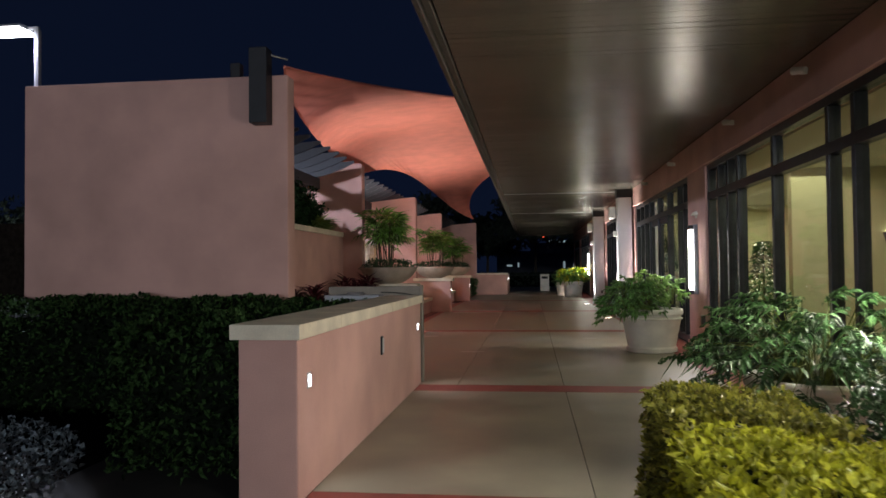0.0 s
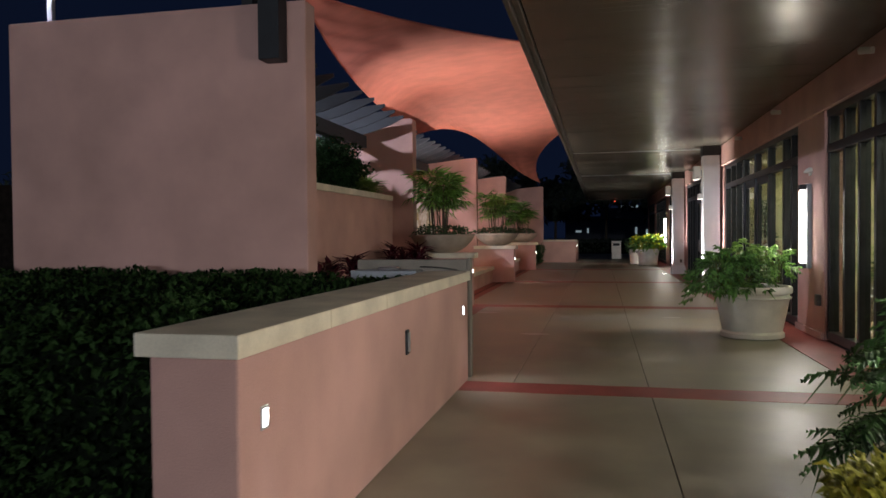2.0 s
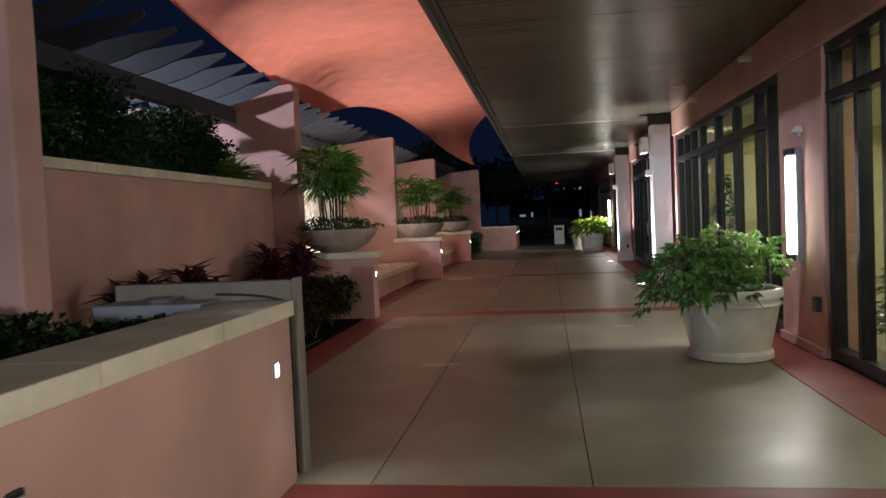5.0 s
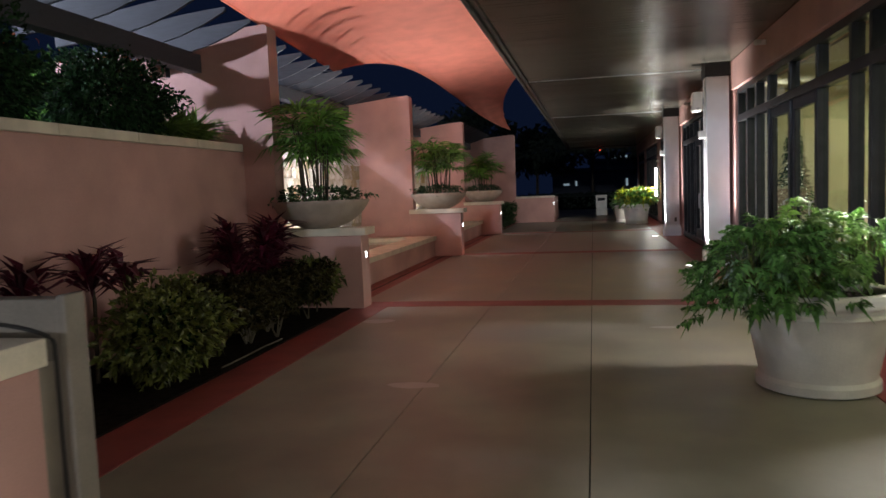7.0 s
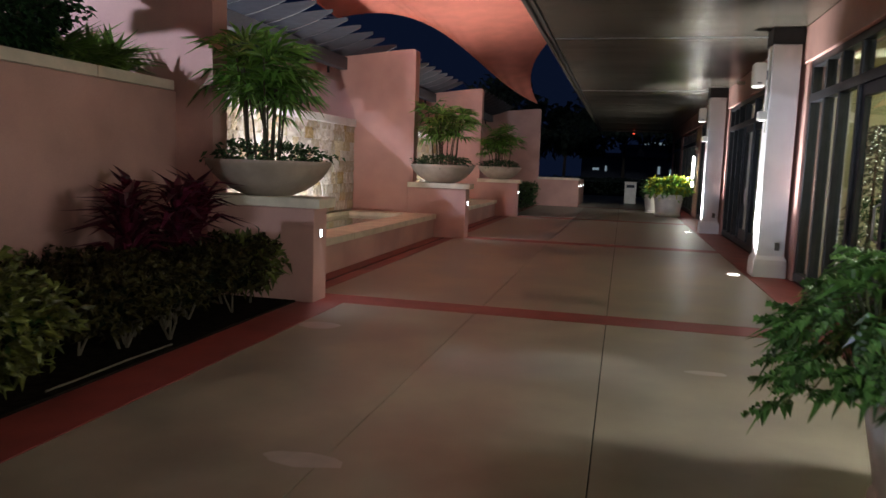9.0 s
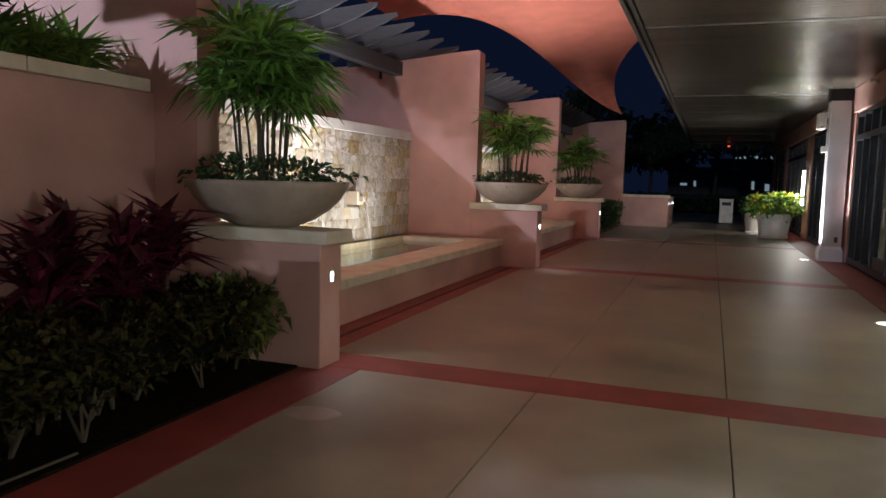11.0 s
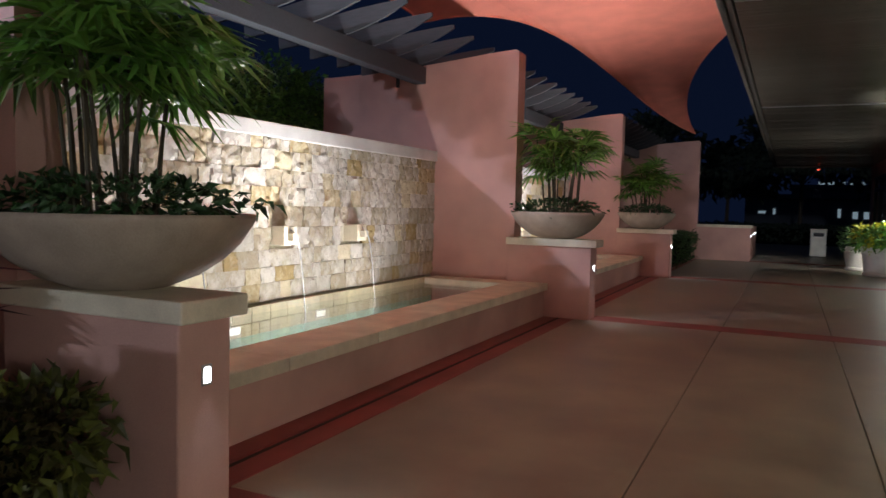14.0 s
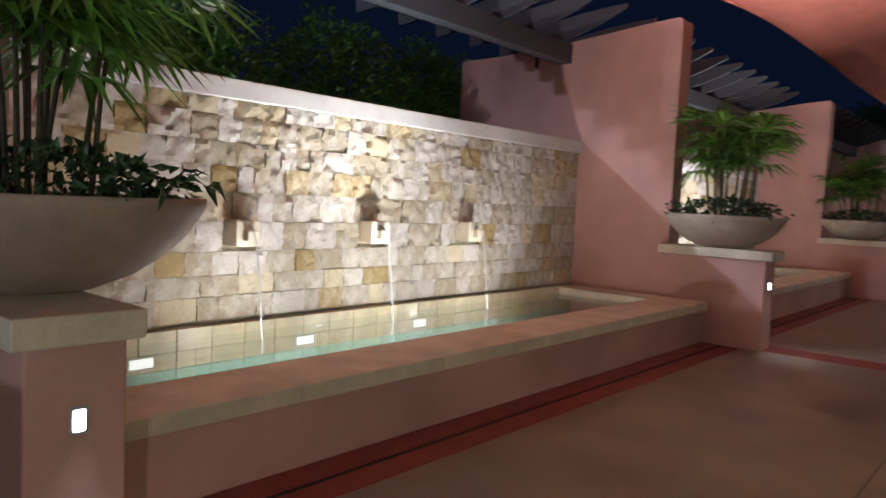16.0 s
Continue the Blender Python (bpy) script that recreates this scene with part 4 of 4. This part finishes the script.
# ---- potted plants ----
def bowl(x, y, rz, canes, r=0.69, hh=1.3):
    t = thing("planter_bowl", x, y, 1.14 if y < 20 else 1.16, "wide cast stone bowl with a lady palm on a pedestal", "planter", "planter bowls", rz)
    b = part("bowl", lathe([(0.25, 0), (0.28, 0.012), (0.4, 0.06), (0.52, 0.14), (0.61, 0.23), (r - 0.015, 0.33), (r, 0.36), (r, 0.39), (r - 0.05, 0.39), (r - 0.06, 0.34), (0.0, 0.33)], 56), BOWL, t, smooth=True)
    part("soil", lathe([(r - 0.07, 0.335), (0.2, 0.36), (0.0, 0.365)], 24), SOIL, b)
    fan_palm(t, canes, 0.72, hh, 0.36)
    clump(t, 800, 0.62, 0.62, 0.13, 0, 0, 0.44, LEAF_DARK, 0.075, "underplanting")["kind"] = "stuff"


bowl(-3.38, 17.02, 0, 17)
bowl(-3.3, 24.75, 70, 14)
bowl(-3.35, 32.5, 150, 14, hh=1.15)


def big_pot(x, y, r0, r1, h, label):
    t = thing("potted_plant", x, y, 0, label, "potted plant", "walkway pots")
    wall = [(r0 * 0.98, 0), (r0 * 1.06, 0.015), (r0 * 1.06, 0.075), (r0 * 1.02, 0.095), (r0, 0.105), (r1 * 0.93, h * 0.76)]
    bead = [(r1 * 0.97, h * 0.765), (r1 * 0.985, h * 0.78), (r1 * 0.97, h * 0.80), (r1 * 0.92, h * 0.81), (r1 * 0.925, h * 0.85)]
    lip = [(r1 * 0.975, h * 0.865), (r1 * 0.995, h * 0.885), (r1, h * 0.91), (r1, h * 0.96), (r1 * 0.985, h * 0.99), (r1 * 0.955, h), (r1 * 0.88, h), (r1 * 0.85, h * 0.98), (r1 * 0.84, h * 0.9), (0.0, h * 0.89)]
    p = part("pot", lathe(wall + bead + lip, 96), POT, t)
    part("soil", lathe([(r1 * 0.84, h * 0.9), (0.0, h * 0.93)], 24), SOIL, p)
    return t


t = big_pot(2.1, 13.1, 0.41, 0.54, 0.75, "large cream tapered pot with split-leaf philodendron spilling over")
broadleaf(t, 110, 0.5, 0.52, 0.5, 0.74, LEAF_FERN, 0.23, x=-0.36, y=-0.1, fall=0.5, lobe=0.19)
broadleaf(t, 44, 0.42, 0.42, 0.3, 0.64, LEAF_FERN, 0.2, name="hanging_foliage", x=-0.44, y=-0.12, fall=0.6, lobe=0.19)
broadleaf(t, 46, 0.42, 0.4, 0.62, 0.74, LEAF_BRIGHT, 0.23, name="upper_foliage", x=-0.14, y=0.02, fall=0.25, lobe=0.18)
broadleaf(t, 38, 0.3, 0.34, 0.48, 0.84, LEAF_TUFT, 0.2, name="young_foliage", x=0.26, y=0.06, fall=0.2, lobe=0.2)
t = big_pot(2.1, 36.6, 0.42, 0.52, 0.78, "large cream pot with a yellow-green foliage plant")
clump(t, 600, 0.66, 0.66, 0.34, 0, 0, 1.0, LEAF_TUFT, 0.2, "foliage")
clump(t, 260, 0.7, 0.7, 0.36, 0, 0, 1.04, LEAF_YELLOW, 0.19, "yellow_foliage")
t = big_pot(1.75, 38.6, 0.36, 0.46, 0.7, "cream pot with dark foliage beyond the yellow one")
clump(t, 500, 0.5, 0.5, 0.35, 0, 0, 0.9, LEAF, 0.18, "foliage")
t = big_pot(2.22, 6.0, 0.42, 0.54, 0.62, "cream pot under a sprawling split-leaf philodendron")
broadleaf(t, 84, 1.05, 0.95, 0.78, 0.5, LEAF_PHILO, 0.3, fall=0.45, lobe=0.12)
# darker leaf colours paint the shade inside and under this plant
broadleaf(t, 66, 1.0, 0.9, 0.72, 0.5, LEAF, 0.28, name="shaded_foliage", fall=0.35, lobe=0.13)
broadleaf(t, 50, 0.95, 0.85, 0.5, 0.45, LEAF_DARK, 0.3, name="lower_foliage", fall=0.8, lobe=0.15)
t = thing("shrub", 1.95, 3.9, 0, "dark clipped shrub beside the golden hedge", "shrub")
clump(t, 2600, 0.32, 0.34, 0.5, 0, 0, 0.5, LEAF_DARK, 0.05)

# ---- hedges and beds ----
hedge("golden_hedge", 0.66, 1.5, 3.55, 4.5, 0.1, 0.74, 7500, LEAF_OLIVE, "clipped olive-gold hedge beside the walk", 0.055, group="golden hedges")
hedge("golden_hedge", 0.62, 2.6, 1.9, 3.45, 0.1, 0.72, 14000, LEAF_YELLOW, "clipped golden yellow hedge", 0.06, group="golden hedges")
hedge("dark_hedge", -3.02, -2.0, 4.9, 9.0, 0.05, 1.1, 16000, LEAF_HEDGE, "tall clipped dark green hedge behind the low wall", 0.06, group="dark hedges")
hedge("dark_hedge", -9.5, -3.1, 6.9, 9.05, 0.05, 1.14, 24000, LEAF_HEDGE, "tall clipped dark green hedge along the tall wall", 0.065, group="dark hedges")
t = thing("golden_shrub", -3.32, 13.0, 0, "loose rounded variegated yellow-green shrub in the bed", "shrub")
clump(t, 2300, 0.42, 0.68, 0.42, 0, 0, 0.46, LEAF_LIME, 0.088, hollow=0.4)
# inner leaves take the dark hedge colour to paint shade within the shrub
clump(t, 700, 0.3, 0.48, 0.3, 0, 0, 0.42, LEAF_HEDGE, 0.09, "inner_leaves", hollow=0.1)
for k in range(9):
    a = k * 0.7
    bm = bmesh.new()
    tube(bm, [(0.05 * math.cos(a), 0.06 * math.sin(a), 0), (0.14 * math.cos(a), 0.2 * math.sin(a), 0.25), (0.22 * math.cos(a), 0.36 * math.sin(a), 0.55)], 0.012, 0.006, 5)
    part("stem", bm, STEM, t)
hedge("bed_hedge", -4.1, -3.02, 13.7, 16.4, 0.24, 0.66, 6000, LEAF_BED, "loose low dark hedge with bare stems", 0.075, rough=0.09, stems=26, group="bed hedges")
t = thing("golden_shrub", -3.3, 16.45, 0, "yellow-green end of the low hedge at the pedestal", "shrub")
clump(t, 420, 0.3, 0.34, 0.24, 0, 0, 0.47, LEAF_LIME, 0.13, hollow=0.4)
bm = bmesh.new()
tube(bm, [(0, 0, 0), (0.02, 0.01, 0.3), (0.05, 0.0, 0.55)], 0.014, 0.008, 5)
part("stem", bm, STEM, t)
hedge("bed_hedge", -4.3, -3.0, 33.0, 39.8, 0.05, 0.9, 3500, LEAF, "low dark hedge in the far bed", 0.1, rough=0.12, group="bed hedges")
t = thing("drip_pipe", -2.99, 13.3, 0.015, "thin brown drip pipe lying on the mulch at the bed's edge", "pipe")
part("hose", tube(bmesh.new(), [(-0.01, 0, 0.012), (0.0, 0.35, 0.014), (-0.015, 0.8, 0.012), (0.01, 1.3, 0.013)], 0.009, 0.009, 8), STEM_PALE, t)
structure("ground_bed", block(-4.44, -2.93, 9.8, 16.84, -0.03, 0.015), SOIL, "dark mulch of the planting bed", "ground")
for x, y, n, r, h, z in ((-4.0, 11.6, 24, 0.4, 0.4, 0.7), (-4.1, 12.2, 30, 0.44, 0.4, 0.75), (-3.9, 12.75, 34, 0.46, 0.45, 0.75), (-3.95, 13.3, 30, 0.42, 0.4, 0.72), (-3.7, 15.0, 70, 0.48, 0.8, 0.55), (-3.6, 15.6, 80, 0.48, 0.85, 0.6), (-3.7, 16.1, 80, 0.5, 0.8, 0.65), (-4.05, 15.5, 60, 0.45, 0.8, 0.7)):
    t = thing("cordyline", x, y, 0.0, "dark red-leaved cordyline in the bed", "shrub", "cordylines")
    bm = bmesh.new()
    tube(bm, [(0, 0, 0), (0.02, 0.01, z), (0.0, 0.0, z + h * 0.6)], 0.02, 0.014, 6)
    part("stem", bm, STEM, t)
    rosette(t, n, r, h, LEAF_RED, 0.088, z=z)
# raised bed
for x, y, rx, rz, s in ((-5.3, 11.1, 0.62, 0.62, 2300), (-5.25, 12.8, 0.66, 0.74, 2600), (-5.15, 14.95, 0.62, 0.52, 2600)):
    t = thing("flowering_shrub", x, y, 2.2, "dark green shrub with a few orange flowers in the raised bed", "shrub", "raised bed shrubs")
    clump(t, s * 3, rx, rx * 1.35, rz, 0, 0, 0.64, LEAF_SHRUB, 0.085, hollow=0.2)
    bm = bmesh.new()
    for k in range(6):
        a = random.uniform(0, 6.28)
        tube(bm, [(0, 0, 0), (0.3 * math.cos(a), 0.3 * math.sin(a), 0.5), (0.5 * math.cos(a), 0.5 * math.sin(a), 0.95)], 0.015, 0.006, 5)
    part("stem_cluster", bm, STEM, t)
    clump(t, 40, rx * 0.9, rx, 0.25, 0, 0, 1.0, FLOWER, 0.05, "flowers")["kind"] = "stuff"
for x, y in ((-4.98, 15.75), (-4.95, 16.1), (-4.95, 16.45)):
    t = thing("fern", x, y, 2.2, "bright green fern in the raised bed", "fern", "ferns")
    rosette(t, 120, 0.62, 0.15, LEAF_BRIGHT, 0.07, z=0.08, name="fronds")
# silvery ground cover
t = tagged(new("ground_cover"), "pale silvery ground cover in the bed", "ground cover", kind="stuff")
n = 9000
a, r = rng.random(n) * 6.283, np.sqrt(rng.random(n))
p = np.stack([-5.3 + 2.2 * r * np.cos(a), 4.0 + 2.3 * r * np.sin(a), 0.03 + 0.13 * rng.random(n)], 1)
leaves_mesh("leaves", p, unit(n) + [0, 0, 0.9], unit(n), 0.06, 0.03, LEAF_BLUE, t)


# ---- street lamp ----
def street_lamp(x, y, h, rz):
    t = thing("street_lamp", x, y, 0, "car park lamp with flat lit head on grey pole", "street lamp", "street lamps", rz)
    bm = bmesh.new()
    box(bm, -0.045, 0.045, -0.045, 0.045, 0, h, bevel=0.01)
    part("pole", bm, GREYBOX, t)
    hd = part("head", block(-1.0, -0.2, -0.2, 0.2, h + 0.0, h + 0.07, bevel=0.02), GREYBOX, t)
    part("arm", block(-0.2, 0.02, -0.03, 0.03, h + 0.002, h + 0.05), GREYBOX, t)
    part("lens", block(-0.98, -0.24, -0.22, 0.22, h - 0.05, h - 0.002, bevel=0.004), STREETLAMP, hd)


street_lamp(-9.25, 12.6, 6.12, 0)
# poles for the two added lamps, both out of view
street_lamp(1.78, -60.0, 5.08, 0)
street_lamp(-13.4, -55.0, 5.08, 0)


# ---- far things ----
t = thing("litter_bin", 0.85, 45.0, 0, "cream square litter bin with a dark slot", "litter bin")
b = part("body", block(-0.27, 0.27, -0.25, 0.25, 0.03, 1.0, bevel=0.03), POT, t)
part("slot", block(-0.18, 0.18, -0.256, -0.245, 0.78, 0.92), BLACK, b)
part("lid", block(-0.29, 0.29, -0.27, 0.27, 1.0, 1.06, bevel=0.02), POT, t)


def tree(x, y, h, r, mat, n, leaf, label, group=""):
    t = thing("tree", x, y, 0, label, "tree", group)
    bm = bmesh.new()
    tube(bm, [(0, 0, 0), (0.05, 0.02, h * 0.4), (0.0, 0.1, h * 0.75)], 0.14, 0.05, 8)
    for k in range(5):
        a = k * 1.3
        tube(bm, [(0.03, 0.02, h * 0.4), (r * 0.5 * math.cos(a), r * 0.5 * math.sin(a), h * 0.65)], 0.06, 0.02, 6)
    part("trunk", bm, BARK, t)
    for k in range(5):
        a = k * 1.3
        clump(t, n // 5, r * 0.62, r * 0.62, h * 0.24, r * 0.45 * math.cos(a), r * 0.45 * math.sin(a), h * (0.68 + 0.05 * (k % 3)), mat, leaf, "crown")


for x, y, h, r in ((-8.5, 20.6, 4.0, 1.1), (-8.4, 22.8, 4.2, 1.15), (-8.9, 18.4, 4.2, 1.2), (-8.7, 25.2, 4.3, 1.0), (-9.8, 27.5, 4.2, 1.2)):
    tree(x, y, h, r, LEAF_PALM, 3600, 0.13, "small dark tree behind the fountain wall", "trees behind the wall")
rt = random.Random(5)
for k in range(15):
    x = -34 + k * 5.0 + rt.uniform(-1, 1)
    tree(x, 66 + rt.uniform(-4, 6), rt.uniform(6.0, 8.5), rt.uniform(2.8, 3.8), FAR, 1500, 0.6, "tall tree, black against the night sky", "far trees")
for x, y, h, r in ((-14, 18, 3.4, 1.6), (-17, 24, 4.0, 2.0), (-13, 30, 3.6, 1.6)):
    tree(x, y, h, r, FAR, 1600, 0.2, "dark tree at the car park's edge", "car park trees")
hedge("far_hedge", -16, -9.6, 13.5, 14.8, 0.05, 1.2, 3500, LEAF, "clipped hedge at the car park's edge", 0.12)
hedge("far_hedge", -14, 16, 57, 58.5, 0.05, 0.9, 3000, FAR, "dark hedge beyond the walk", 0.3)


def far_building(x, y, w, h, lit, label):
    b = thing("far_building", x, y, 0, label, "building", "far buildings")
    part("wall", block(-w / 2, w / 2, 0, 12, 0, h), FARWALL, b)
    part("roof", block(-w / 2 - 0.3, w / 2 + 0.3, -0.3, 12.3, h, h + 0.5), FARWALL, b)
    for k, (dx, z, ww, hh, m) in enumerate(lit):
        part("window", block(dx, dx + ww, -0.12, -0.02, z, z + hh), m, b, "lit window")


far_building(11, 118, 22, 4.9, [(-8 + 1.1 * k, 5.42, 0.8, 0.35, FARLAMP) for k in range(6)], "distant block with a lit roof edge")
far_building(6, 108, 22, 3.4, [(-9.5, 1.6, 0.8, 0.3, FARLAMP), (-7.9, 1.5, 0.25, 0.7, FARLAMP), (-1.2, 1.3, 0.3, 1.0, FARLAMP), (0.3, 1.2, 0.5, 0.8, FARLAMP), (1.4, 1.2, 0.5, 0.8, FARLAMP), (2.6, 2.2, 0.3, 0.3, FARLAMP)], "distant low building with a few lit windows")
t = thing("exit_sign", 0.9, 50.6, 3.6, "small red lit sign under the canopy's end", "sign")
part("face", block(-0.05, 0.05, -0.02, 0.02, -0.04, 0.02), FARRED, t)
part("hanger", block(-0.02, 0.02, -0.01, 0.01, 0.02, 0.14), BLACK, t)
